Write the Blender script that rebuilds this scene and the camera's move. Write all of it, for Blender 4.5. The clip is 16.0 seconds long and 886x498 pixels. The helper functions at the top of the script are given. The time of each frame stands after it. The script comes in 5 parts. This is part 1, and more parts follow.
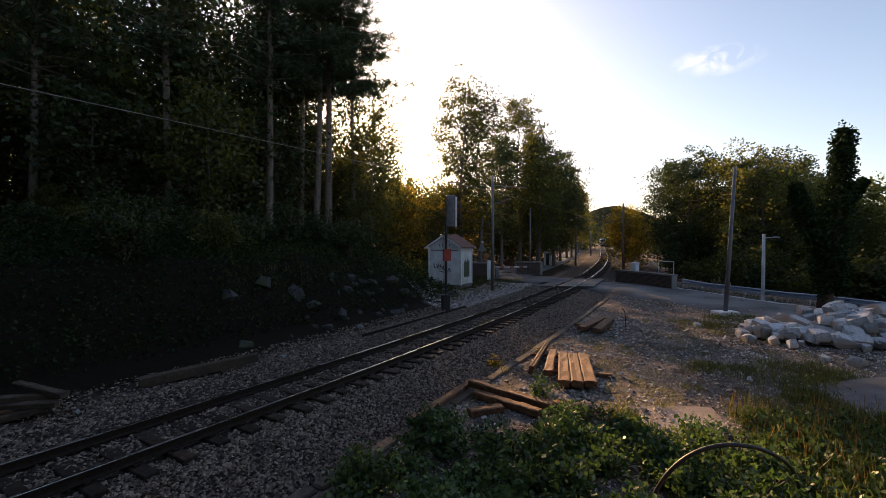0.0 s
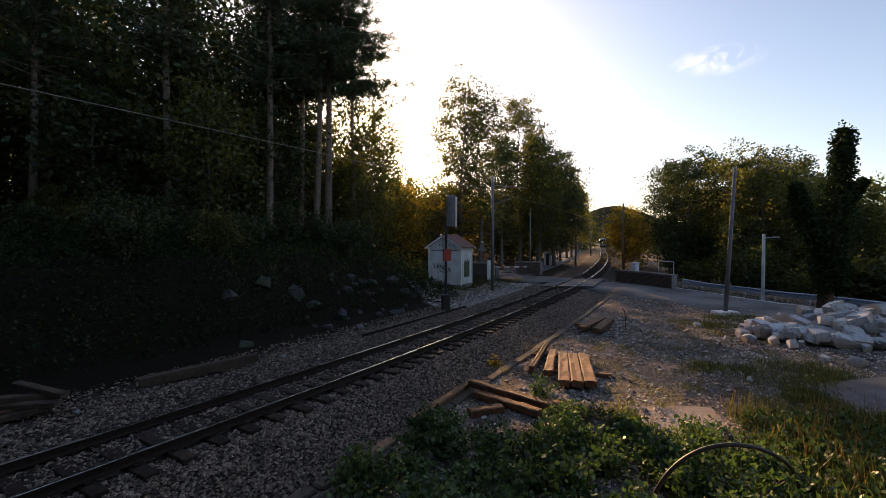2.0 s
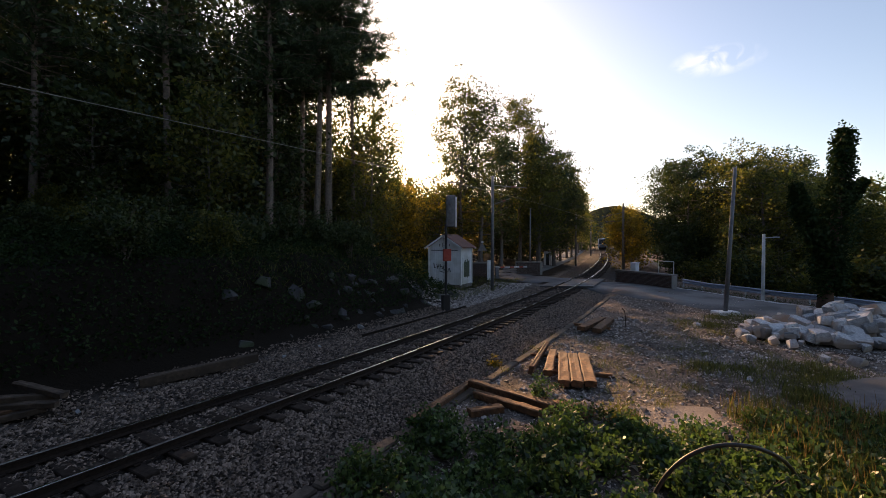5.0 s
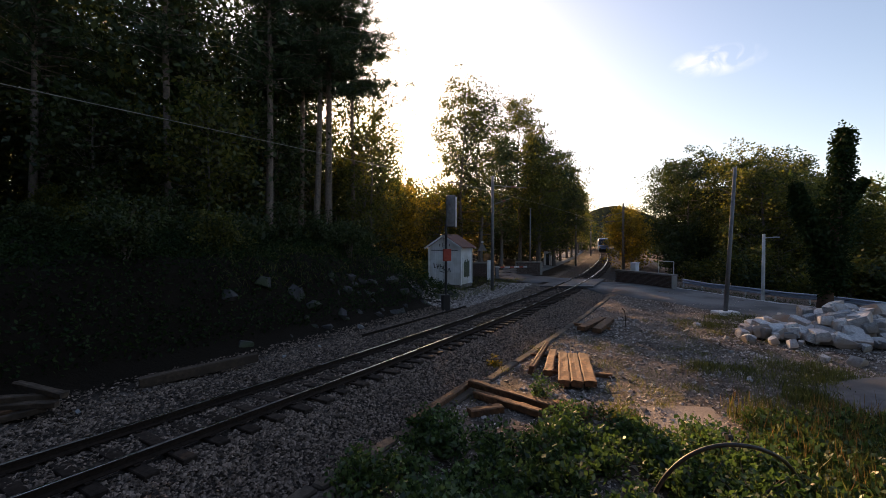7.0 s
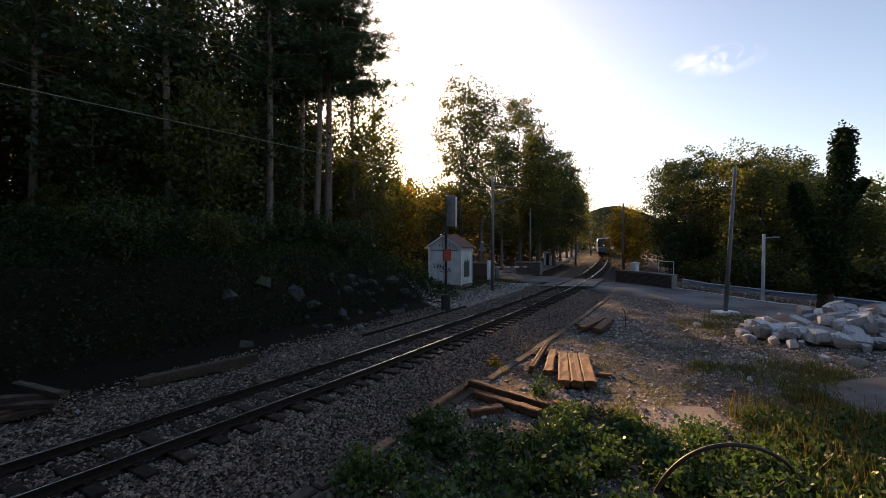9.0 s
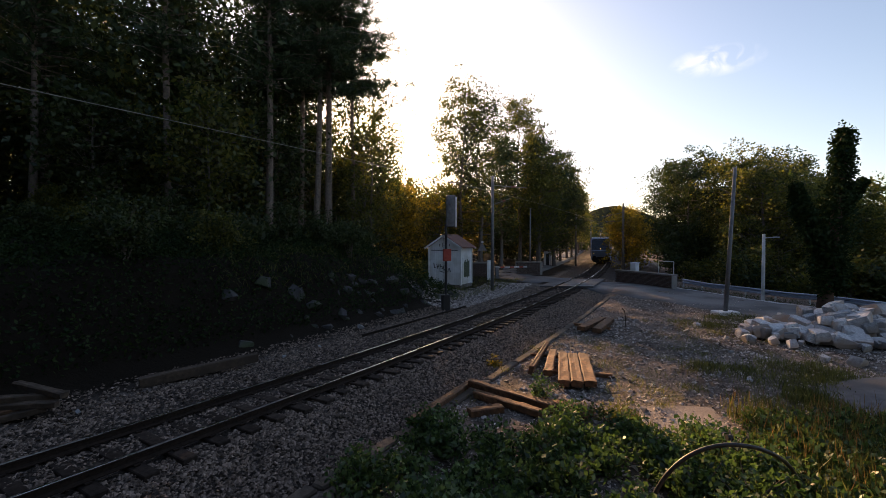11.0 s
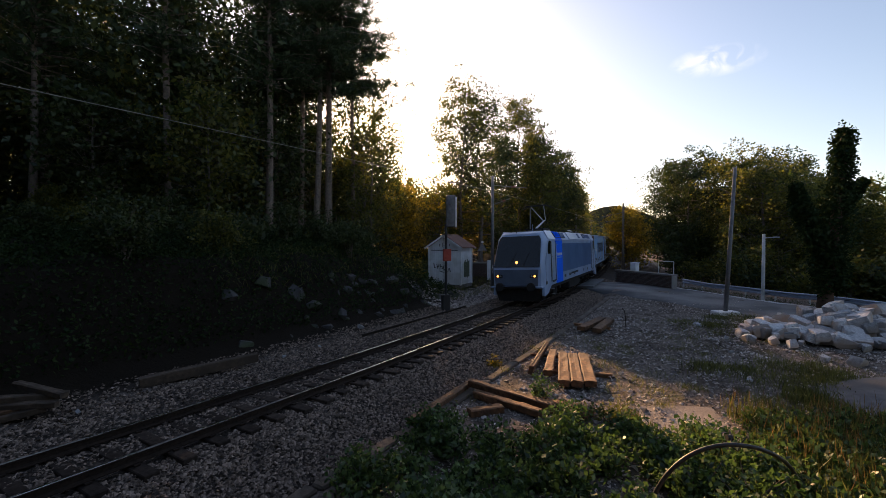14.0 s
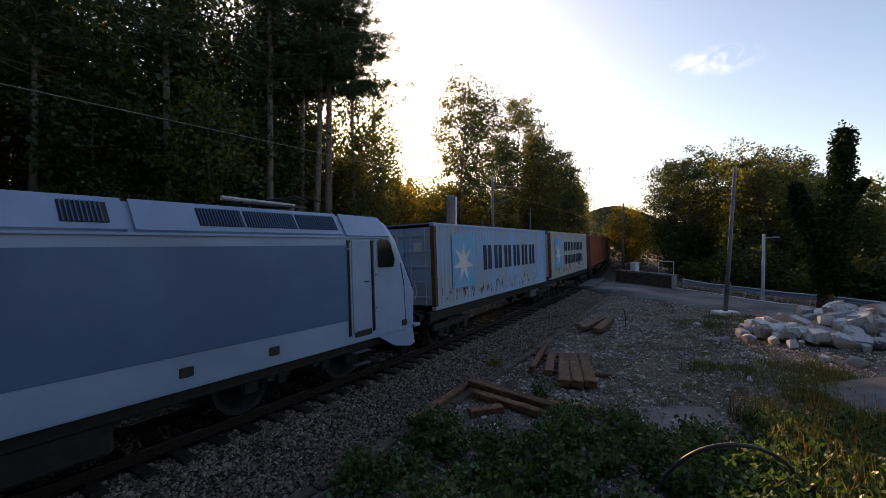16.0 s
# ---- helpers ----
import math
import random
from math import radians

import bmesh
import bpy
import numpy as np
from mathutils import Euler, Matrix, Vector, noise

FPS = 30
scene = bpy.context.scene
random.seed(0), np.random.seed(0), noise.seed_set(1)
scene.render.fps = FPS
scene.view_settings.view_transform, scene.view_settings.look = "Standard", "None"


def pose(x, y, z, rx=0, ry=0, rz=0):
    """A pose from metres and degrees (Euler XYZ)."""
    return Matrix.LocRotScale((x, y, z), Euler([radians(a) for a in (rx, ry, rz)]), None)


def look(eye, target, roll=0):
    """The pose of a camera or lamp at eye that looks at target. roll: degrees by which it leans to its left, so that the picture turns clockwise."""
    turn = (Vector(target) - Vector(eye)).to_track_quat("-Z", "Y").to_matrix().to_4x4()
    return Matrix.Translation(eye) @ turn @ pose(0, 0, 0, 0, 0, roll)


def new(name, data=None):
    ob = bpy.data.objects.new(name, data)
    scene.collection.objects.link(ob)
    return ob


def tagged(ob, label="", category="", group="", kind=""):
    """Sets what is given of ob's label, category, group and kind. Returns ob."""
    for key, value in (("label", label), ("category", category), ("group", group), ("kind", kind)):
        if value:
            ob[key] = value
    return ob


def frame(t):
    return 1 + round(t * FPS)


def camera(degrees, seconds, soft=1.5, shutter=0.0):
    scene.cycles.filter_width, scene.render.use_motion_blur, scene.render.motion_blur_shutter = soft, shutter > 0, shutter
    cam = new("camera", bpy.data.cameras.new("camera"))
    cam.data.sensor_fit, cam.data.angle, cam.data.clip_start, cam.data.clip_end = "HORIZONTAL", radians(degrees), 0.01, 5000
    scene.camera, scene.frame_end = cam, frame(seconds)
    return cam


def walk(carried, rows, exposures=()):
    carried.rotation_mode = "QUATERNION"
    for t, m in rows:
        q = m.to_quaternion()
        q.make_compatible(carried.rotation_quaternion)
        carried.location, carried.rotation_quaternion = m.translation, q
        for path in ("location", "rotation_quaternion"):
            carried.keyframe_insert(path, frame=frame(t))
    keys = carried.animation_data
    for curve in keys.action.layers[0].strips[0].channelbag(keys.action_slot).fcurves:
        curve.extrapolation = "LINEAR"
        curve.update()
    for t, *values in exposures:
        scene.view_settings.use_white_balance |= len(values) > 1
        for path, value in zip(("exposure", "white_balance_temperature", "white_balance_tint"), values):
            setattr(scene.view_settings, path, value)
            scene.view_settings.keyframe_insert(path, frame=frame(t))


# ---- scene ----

cam = camera(92.1, 16.0, soft=0.85)
EYE = (0.0, 0.0, 3.53)
view = pose(*EYE, 88.95, 0, 0) @ pose(0, 0, 0, 0, 0, 0.06)
walk(cam, [(0.0, view), (16.0, view)], exposures=[(0.0, 1.13, 7000, 19), (16.0, 1.13, 7000, 19)])

# ---- light: low evening sun behind the trees, clear sky ----
SUN_AZ, SUN_EL = -10.6, 17.3
world = bpy.data.worlds.new("evening_sky")
scene.world = world
world.use_nodes = True
wn = world.node_tree.nodes
sky = wn.new("ShaderNodeTexSky")
sky.sky_type, sky.sun_disc = "NISHITA", False
sky.sun_elevation, sky.sun_rotation = radians(16), radians(SUN_AZ)
sky.air_density, sky.dust_density, sky.ozone_density = 1.0, 1.2, 1.5
wn["Background"].inputs["Strength"].default_value = 0.098
world.node_tree.links.new(sky.outputs[0], wn["Background"].inputs["Color"])
sun_way = Vector((math.sin(radians(SUN_AZ)) * math.cos(radians(SUN_EL)), math.cos(radians(SUN_AZ)) * math.cos(radians(SUN_EL)), math.sin(radians(SUN_EL))))
sun = new("sun", bpy.data.lights.new("sun", "SUN"))
sun.data.energy, sun.data.angle, sun.data.color = 4.8, radians(0.6), (1.0, 0.64, 0.33)
sun.matrix_world = look(sun_way * 100, (0, 0, 0))


# ---- materials ----
def mat(name, a, b, scale=8.0, rough=0.85, bump=0.3, c=None, coarse=0.7, metal=0.0, spec=0.5, island=False, dist=0.02, obj=0.0):
    """Two noises (coarse patches and fine grain) between colours a, b and c, with relief."""
    m = bpy.data.materials.new(name)
    m.use_nodes = True
    n, l = m.node_tree.nodes, m.node_tree.links
    p = n["Principled BSDF"]
    tc = n.new("ShaderNodeTexCoord")
    fine, big = n.new("ShaderNodeTexNoise"), n.new("ShaderNodeTexNoise")
    fine.inputs["Scale"].default_value, fine.inputs["Detail"].default_value, fine.inputs["Roughness"].default_value = scale, 6, 0.65
    big.inputs["Scale"].default_value, big.inputs["Detail"].default_value = coarse, 4
    for t in (fine, big):
        l.new(tc.outputs["Object"], t.inputs["Vector"])
    ramp = n.new("ShaderNodeValToRGB")
    ramp.color_ramp.elements[0].position, ramp.color_ramp.elements[1].position = 0.32, 0.68
    ramp.color_ramp.elements[0].color, ramp.color_ramp.elements[1].color = (*a, 1), (*b, 1)
    l.new(fine.outputs["Fac"], ramp.inputs["Fac"])
    col = ramp.outputs["Color"]
    if c:
        r2 = n.new("ShaderNodeValToRGB")
        r2.color_ramp.elements[0].position, r2.color_ramp.elements[1].position = 0.45, 0.62
        l.new(big.outputs["Fac"], r2.inputs["Fac"])
        mx = n.new("ShaderNodeMix")
        mx.data_type = "RGBA"
        l.new(r2.outputs["Color"], mx.inputs["Factor"])
        l.new(col, mx.inputs[6])
        mx.inputs[7].default_value = (*c, 1)
        col = mx.outputs[2]
    if island or obj:
        hs = n.new("ShaderNodeHueSaturation")
        src = n.new("ShaderNodeNewGeometry").outputs["Random Per Island"] if island else n.new("ShaderNodeObjectInfo").outputs["Random"]
        mr = n.new("ShaderNodeMapRange")
        # The wide island range also stands in for glints and shaded stones.
        mr.inputs["To Min"].default_value, mr.inputs["To Max"].default_value = (0.22, 2.5) if island else (0.6, 1.4)
        l.new(src, mr.inputs["Value"])
        l.new(mr.outputs[0], hs.inputs["Value"])
        l.new(col, hs.inputs["Color"])
        col = hs.outputs["Color"]
    l.new(col, p.inputs["Base Color"])
    rr = n.new("ShaderNodeMapRange")
    rr.inputs["To Min"].default_value, rr.inputs["To Max"].default_value = max(rough - 0.12, 0.02), min(rough + 0.1, 1)
    l.new(big.outputs["Fac"], rr.inputs["Value"])
    l.new(rr.outputs[0], p.inputs["Roughness"])
    p.inputs["Metallic"].default_value, p.inputs["Specular IOR Level"].default_value = metal, spec
    if bump:
        bp = n.new("ShaderNodeBump")
        bp.inputs["Strength"].default_value, bp.inputs["Distance"].default_value = bump, dist
        l.new(fine.outputs["Fac"], bp.inputs["Height"])
        l.new(bp.outputs[0], p.inputs["Normal"])
    return m


def leaf_mat(name, a, b, thru=0.5, gloss=0.03):
    """Leaves: colour varies leaf by leaf, and light shines through."""
    m = bpy.data.materials.new(name)
    m.use_nodes = True
    n, l = m.node_tree.nodes, m.node_tree.links
    n.remove(n["Principled BSDF"])
    g = n.new("ShaderNodeNewGeometry")
    ramp = n.new("ShaderNodeValToRGB")
    ramp.color_ramp.elements[0].color, ramp.color_ramp.elements[1].color = (*a, 1), (*b, 1)
    l.new(g.outputs["Random Per Island"], ramp.inputs["Fac"])
    d, t, gl = n.new("ShaderNodeBsdfDiffuse"), n.new("ShaderNodeBsdfTranslucent"), n.new("ShaderNodeBsdfGlossy")
    gl.inputs["Roughness"].default_value = 0.45
    m1, m2 = n.new("ShaderNodeMixShader"), n.new("ShaderNodeMixShader")
    m1.inputs[0].default_value, m2.inputs[0].default_value = thru, gloss
    l.new(ramp.outputs[0], d.inputs["Color"])
    l.new(ramp.outputs[0], t.inputs["Color"])
    for i, (x, y, mm) in enumerate(((d, t, m1), (m1, gl, m2))):
        l.new(x.outputs[0], mm.inputs[1])
        l.new(y.outputs[0], mm.inputs[2])
    l.new(m2.outputs[0], n["Material Output"].inputs["Surface"])
    return m


def glow(name, color, strength):
    m = bpy.data.materials.new(name)
    m.use_nodes = True
    p = m.node_tree.nodes["Principled BSDF"]
    p.inputs["Base Color"].default_value = (*color, 1)
    p.inputs["Emission Color"].default_value, p.inputs["Emission Strength"].default_value = (*color, 1), strength
    return m


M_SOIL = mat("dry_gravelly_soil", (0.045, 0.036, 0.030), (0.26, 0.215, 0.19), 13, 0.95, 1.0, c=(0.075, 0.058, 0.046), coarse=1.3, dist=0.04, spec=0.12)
# Leaf litter left of the track, blackened to carry the bank's shade too.
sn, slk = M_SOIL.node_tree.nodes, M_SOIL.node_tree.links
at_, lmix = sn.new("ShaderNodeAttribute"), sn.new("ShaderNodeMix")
at_.attribute_name, lmix.data_type = "litter_shade", "RGBA"
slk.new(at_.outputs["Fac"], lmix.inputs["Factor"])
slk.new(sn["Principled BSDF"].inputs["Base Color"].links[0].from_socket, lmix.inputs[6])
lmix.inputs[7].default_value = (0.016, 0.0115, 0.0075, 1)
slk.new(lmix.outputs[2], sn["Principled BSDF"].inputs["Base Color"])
M_BALLAST = mat("ballast_stone", (0.078, 0.056, 0.043), (0.22, 0.165, 0.132), 20, 0.8, 0.4, island=True, spec=0.2)
M_GRAVEL = mat("mixed_yard_gravel", (0.14, 0.115, 0.10), (0.36, 0.31, 0.28), 14, 0.9, 0.5, island=True)
M_CHIP = mat("pale_stone_chips", (0.17, 0.15, 0.14), (0.34, 0.31, 0.29), 10, 0.85, 0.5, island=True)
# Bed is darker than the stones, to paint the shade in their gaps.
M_BED = mat("ballast_bed", (0.026, 0.021, 0.018), (0.115, 0.094, 0.082), 24, 0.9, 1.0, coarse=0.5, dist=0.05, spec=0.1)
M_ASPHALT = mat("dusty_grey_asphalt", (0.11, 0.11, 0.112), (0.175, 0.175, 0.178), 30, 0.75, 0.25, c=(0.075, 0.075, 0.078), coarse=0.4)
M_RAIL = mat("rusty_rail_steel", (0.018, 0.012, 0.009), (0.045, 0.029, 0.021), 18, 0.8, 0.3, coarse=1, spec=0.15)
M_RAILTOP = mat("polished_rail_head", (0.45, 0.44, 0.43), (0.6, 0.59, 0.58), 12, 0.28, 0.05, metal=1.0)
M_SLEEPER = mat("tarred_timber_sleeper", (0.022, 0.016, 0.013), (0.075, 0.054, 0.042), 9, 0.85, 0.6, obj=1, spec=0.15)
# Orange here puts low sunlight into the wood; grain and brown are weathering.
M_TIMBER = mat("weathered_sun_tinted_timber", (0.065, 0.028, 0.014), (0.36, 0.17, 0.075), 9, 0.85, 1.0, c=(0.13, 0.07, 0.04), coarse=1.4, obj=1)
M_CONC = mat("weathered_concrete", (0.15, 0.14, 0.125), (0.27, 0.25, 0.225), 14, 0.9, 0.5, c=(0.12, 0.105, 0.085), coarse=0.9)
M_ROCK = mat("pale_blasted_rock", (0.27, 0.275, 0.29), (0.60, 0.60, 0.61), 6, 0.85, 0.8, c=(0.36, 0.28, 0.22), coarse=0.6, obj=1)
M_EDGE = mat("earthy_worn_kerb", (0.06, 0.045, 0.034), (0.17, 0.13, 0.10), 9, 0.95, 0.8, c=(0.08, 0.06, 0.045), coarse=1.0)
M_CLIFF = mat("dark_mossy_rock", (0.03, 0.028, 0.028), (0.085, 0.08, 0.083), 4, 0.9, 0.8, c=(0.05, 0.06, 0.03), coarse=0.8)
M_BARK = mat("grey_brown_bark", (0.07, 0.055, 0.045), (0.20, 0.165, 0.14), 7, 0.95, 0.9, coarse=0.8, dist=0.05)
M_PINEBARK = mat("pine_bark", (0.10, 0.075, 0.06), (0.26, 0.19, 0.15), 6, 0.95, 0.9, coarse=0.5, dist=0.06)
M_WHITE = mat("dirty_white_paint", (0.66, 0.66, 0.66), (0.78, 0.78, 0.78), 3, 0.6, 0.08, c=(0.58, 0.57, 0.54), coarse=1.1)
M_ROOF = mat("red_brown_roof_sheet", (0.14, 0.06, 0.045), (0.22, 0.10, 0.075), 6, 0.7, 0.3)
M_BLACK = mat("black_paint", (0.012, 0.012, 0.013), (0.025, 0.025, 0.027), 5, 0.5, 0.05)
M_GREEN = mat("dark_green_paint", (0.05, 0.07, 0.04), (0.09, 0.11, 0.06), 5, 0.6, 0.05)
M_RED = mat("faded_red_paint", (0.30, 0.035, 0.02), (0.40, 0.06, 0.035), 5, 0.6, 0.05)
M_BRICK = mat("red_brown_brick", (0.05, 0.032, 0.026), (0.115, 0.07, 0.055), 12, 0.9, 0.5, obj=1)
M_MORTAR = mat("grey_mortar", (0.22, 0.2, 0.18), (0.3, 0.28, 0.26), 20, 0.95, 0.4)
M_GALV = mat("galvanised_steel", (0.40, 0.42, 0.45), (0.55, 0.57, 0.60), 6, 0.45, 0.08, metal=0.15)
M_POLE = mat("grey_steel_pole", (0.11, 0.112, 0.12), (0.18, 0.182, 0.19), 6, 0.6, 0.1, metal=0.3)
M_OLDWOOD = mat("grey_brown_old_timber", (0.045, 0.030, 0.021), (0.13, 0.088, 0.06), 8, 0.9, 0.7, c=(0.06, 0.042, 0.03), coarse=1.2)
M_WOODPOLE = mat("grey_wooden_pole", (0.12, 0.095, 0.075), (0.24, 0.20, 0.165), 6, 0.9, 0.4)
M_RAILING = mat("galvanised_beam", (0.42, 0.48, 0.58), (0.52, 0.58, 0.68), 5, 0.38, 0.05, metal=0.45)
M_WIRE = mat("copper_wire", (0.16, 0.14, 0.12), (0.26, 0.23, 0.2), 4, 0.4, 0, metal=0.8)
M_HOSE = mat("black_rubber_hose", (0.015, 0.015, 0.015), (0.03, 0.03, 0.03), 12, 0.5, 0.1)
# Blue in the silver and grey body paints stands for reflected sky.
M_SILVER = mat("sky_tinted_silver_paint", (0.28, 0.385, 0.57), (0.335, 0.445, 0.635), 1.5, 0.36, 0.02, c=(0.255, 0.345, 0.50), coarse=0.5)
M_GREY = mat("sky_tinted_grey_panel", (0.068, 0.145, 0.30), (0.085, 0.17, 0.335), 1.2, 0.42, 0.02, c=(0.062, 0.13, 0.265), coarse=0.4)
M_BLUE = mat("bright_blue_paint", (0.0, 0.145, 0.92), (0.0, 0.16, 0.95), 1.2, 0.55, 0.02, spec=0.02)
M_GLASS = mat("dark_cab_glass", (0.010, 0.012, 0.014), (0.014, 0.016, 0.018), 2, 0.08, 0)
M_UNDER = mat("sooty_underframe_steel", (0.009, 0.008, 0.008), (0.024, 0.020, 0.018), 6, 0.8, 0.3)
M_CABFRONT = mat("dark_grey_front_paint", (0.085, 0.115, 0.165), (0.11, 0.145, 0.20), 3, 0.4, 0.03)
M_BOXBLUE = mat("pale_grey_blue_container_paint", (0.25, 0.42, 0.66), (0.32, 0.49, 0.74), 2.5, 0.5, 0.1, c=(0.36, 0.42, 0.48), coarse=0.5)
M_BOXWHITE = mat("off_white_container_paint", (0.40, 0.42, 0.42), (0.47, 0.49, 0.49), 2.5, 0.5, 0.1, c=(0.42, 0.40, 0.36), coarse=0.5)
M_BOXORANGE = mat("rusty_orange_container_paint", (0.30, 0.075, 0.028), (0.38, 0.10, 0.04), 2.5, 0.55, 0.1, c=(0.24, 0.07, 0.03), coarse=0.5)
M_BOXBROWN = mat("brown_red_container_paint", (0.17, 0.06, 0.04), (0.23, 0.08, 0.055), 2.5, 0.55, 0.1)
M_LOGOBLUE = mat("sky_blue_logo_paint", (0.13, 0.40, 0.66), (0.24, 0.47, 0.70), 3, 0.5, 0.05)
M_NAVY = mat("navy_lettering_paint", (0.012, 0.018, 0.045), (0.02, 0.028, 0.06), 3, 0.5, 0.05)
M_RUST = mat("rust", (0.07, 0.038, 0.024), (0.17, 0.085, 0.045), 9, 0.9, 0.3)
M_SLAB = mat("grey_bare_rock_slab", (0.11, 0.10, 0.10), (0.17, 0.155, 0.155), 6, 0.9, 0.5, c=(0.09, 0.082, 0.08), coarse=0.5)
M_HILL = mat("far_wooded_hill", (0.010, 0.016, 0.014), (0.028, 0.035, 0.028), 0.12, 1.0, 1.0, coarse=0.02, dist=3, spec=0.0)
L_PINE = leaf_mat("pine_needles", (0.018, 0.035, 0.014), (0.06, 0.085, 0.03), 0.3)
L_MAPLE = leaf_mat("green_autumn_leaves", (0.034, 0.060, 0.012), (0.20, 0.185, 0.03), 0.6)
# Yellow also stands in for sunlight coming through leaves.
L_YELLOW = leaf_mat("yellow_and_backlit_leaves", (0.11, 0.095, 0.012), (0.44, 0.31, 0.03), 0.6)
L_DARK = leaf_mat("dark_green_leaves", (0.017, 0.034, 0.010), (0.075, 0.095, 0.024), 0.38)
L_SHRUB = leaf_mat("shrub_leaves", (0.012, 0.040, 0.012), (0.11, 0.185, 0.042), 0.46, 0.045)
L_IVY_BANK_SHADE = leaf_mat("dark_ivy_and_shaded_bank_leaves", (0.012, 0.03, 0.010), (0.035, 0.055, 0.015), 0.2, 0.012)
L_GRASS = leaf_mat("grass_blades", (0.036, 0.055, 0.012), (0.19, 0.185, 0.045), 0.5)
L_DRY = leaf_mat("dry_seed_heads", (0.12, 0.07, 0.028), (0.28, 0.17, 0.065), 0.5)


# ---- mesh helpers ----
def part(name, bm, material, parent=None, label="", smooth=False):
    """Links a bmesh as one mesh object under a thing or a part."""
    me = bpy.data.meshes.new(name)
    bm.to_mesh(me)
    bm.free()
    me.materials.append(material)
    if smooth:
        me.shade_smooth()
    ob = new(name, me)
    ob.parent = parent
    return tagged(ob, label) if label else ob


def shared(name, me, parent, m):
    ob = new(name, me)
    ob.parent, ob.matrix_basis = parent, m
    return ob


def mesh_of(bm, name, material):
    me = bpy.data.meshes.new(name)
    bm.to_mesh(me)
    bm.free()
    me.materials.append(material)
    return me


def empty(name, m, label, category, group="", kind=""):
    ob = new(name)
    ob.matrix_basis = m
    return tagged(ob, label, category, group, kind)


def box(bm, x, y, z, sx, sy, sz, m=None, bevel=0.0):
    """A block by its centre and size, its edges broken by bevel."""
    q = Matrix.Translation((x, y, z)) @ Matrix.Diagonal((sx, sy, sz, 1))
    g = bmesh.ops.create_cube(bm, size=1, matrix=(m or Matrix()) @ q)
    if bevel:
        es = list({e for v in g["verts"] for e in v.link_edges})
        bmesh.ops.bevel(bm, geom=es, offset=bevel, segments=1, affect="EDGES", profile=0.5)
    return bm


def B(*a, **k):
    return box(bmesh.new(), *a, **k)


def tube(bm, pts, radii, n=8, cap=True):
    """A tapered tube along points."""
    rings, pts = [], [Vector(p) for p in pts]
    for i, p in enumerate(pts):
        d = (pts[min(i + 1, len(pts) - 1)] - pts[max(i - 1, 0)]).normalized()
        a = d.orthogonal().normalized() if i == 0 else (a - d * a.dot(d)).normalized()
        b = d.cross(a)
        r = radii[i] if hasattr(radii, "__len__") else radii
        rings.append([bm.verts.new(p + r * (math.cos(k * 2 * math.pi / n) * a + math.sin(k * 2 * math.pi / n) * b)) for k in range(n)])
    for u, v in zip(rings, rings[1:]):
        for k in range(n):
            bm.faces.new((u[k], u[(k + 1) % n], v[(k + 1) % n], v[k]))
    if cap:
        bm.faces.new(rings[0][::-1])
        bm.faces.new(rings[-1])
    return bm


def T(pts, radii, n=8):
    return tube(bmesh.new(), pts, radii, n)


def hull(pts):
    bm = bmesh.new()
    vs = [bm.verts.new(p) for p in pts]
    r = bmesh.ops.convex_hull(bm, input=vs)
    bmesh.ops.delete(bm, geom=[v for v in r["geom_interior"] if isinstance(v, bmesh.types.BMVert)], context="VERTS")
    bmesh.ops.dissolve_limit(bm, angle_limit=0.01, verts=bm.verts, edges=bm.edges)
    return bm


def rock_bm(seed, sx, sy, sz, rough=0.25, sub=2):
    """A broken stone: a hull of scattered points, flat-faced."""
    rnd = random.Random(seed)
    pts = []
    for _ in range(12 if sub == 1 else 18):
        v = Vector((rnd.gauss(0, 1), rnd.gauss(0, 1), rnd.gauss(0, 1))).normalized() * (1 - rough * rnd.random())
        pts.append((v.x * sx / 2, v.y * sy / 2, v.z * sz / 2))
    return hull(pts)


def leaves(name, centres, size, material, parent=None, rng=None, slim=0.55, upright=0.0, label=""):
    """Many small leaves, each a pointed blade of its own, at the centres."""
    rng = rng or np.random.default_rng(1)
    c = np.asarray(centres, float)
    n = len(c)
    a = rng.normal(size=(n, 3))
    a[:, 2] = a[:, 2] * (1 - upright) + upright * 2.5
    a[:, :2] *= 1 - 1.5 * max(0.0, upright - 0.5)
    a /= np.linalg.norm(a, axis=1)[:, None]
    b = np.cross(a, rng.normal(size=(n, 3)))
    b /= np.linalg.norm(b, axis=1)[:, None]
    s = (np.asarray(size) * rng.uniform(0.6, 1.35, n))[:, None]
    v = np.stack([c - a * s * 0.5, c + b * s * slim * 0.5, c + a * s * 0.5, c - b * s * slim * 0.5], 1).reshape(-1, 3)
    me = bpy.data.meshes.new(name)
    me.from_pydata(v, [], np.arange(4 * n).reshape(-1, 4))
    me.materials.append(material)
    ob = new(name, me)
    ob.parent = parent
    return tagged(ob, label) if label else ob


# ---- the line of the track ----
KNOT_S = (-60, -40, -15, 0, 15, 30, 45, 60, 80, 100, 130, 160, 200, 260, 340, 460)
KNOT_H = (0.750, 0.665, 0.5700, 0.529, 0.4865, 0.431, 0.4005, 0.382, 0.364, 0.3515, 0.352, 0.357, 0.3635, 0.3735, 0.386, 0.40)
KNOT_Z = (0.18, 0.0975, 0.0155, 0, -0.011, 0.0106, 0.074, 0.1376, 0.2067, 0.2774, 0.3987, 0.529, 0.7015, 0.96, 1.305, 1.8)
CANT = 0.0414
TS = np.arange(-60, 460.01, 0.5)
_win = np.ones(21) / 21
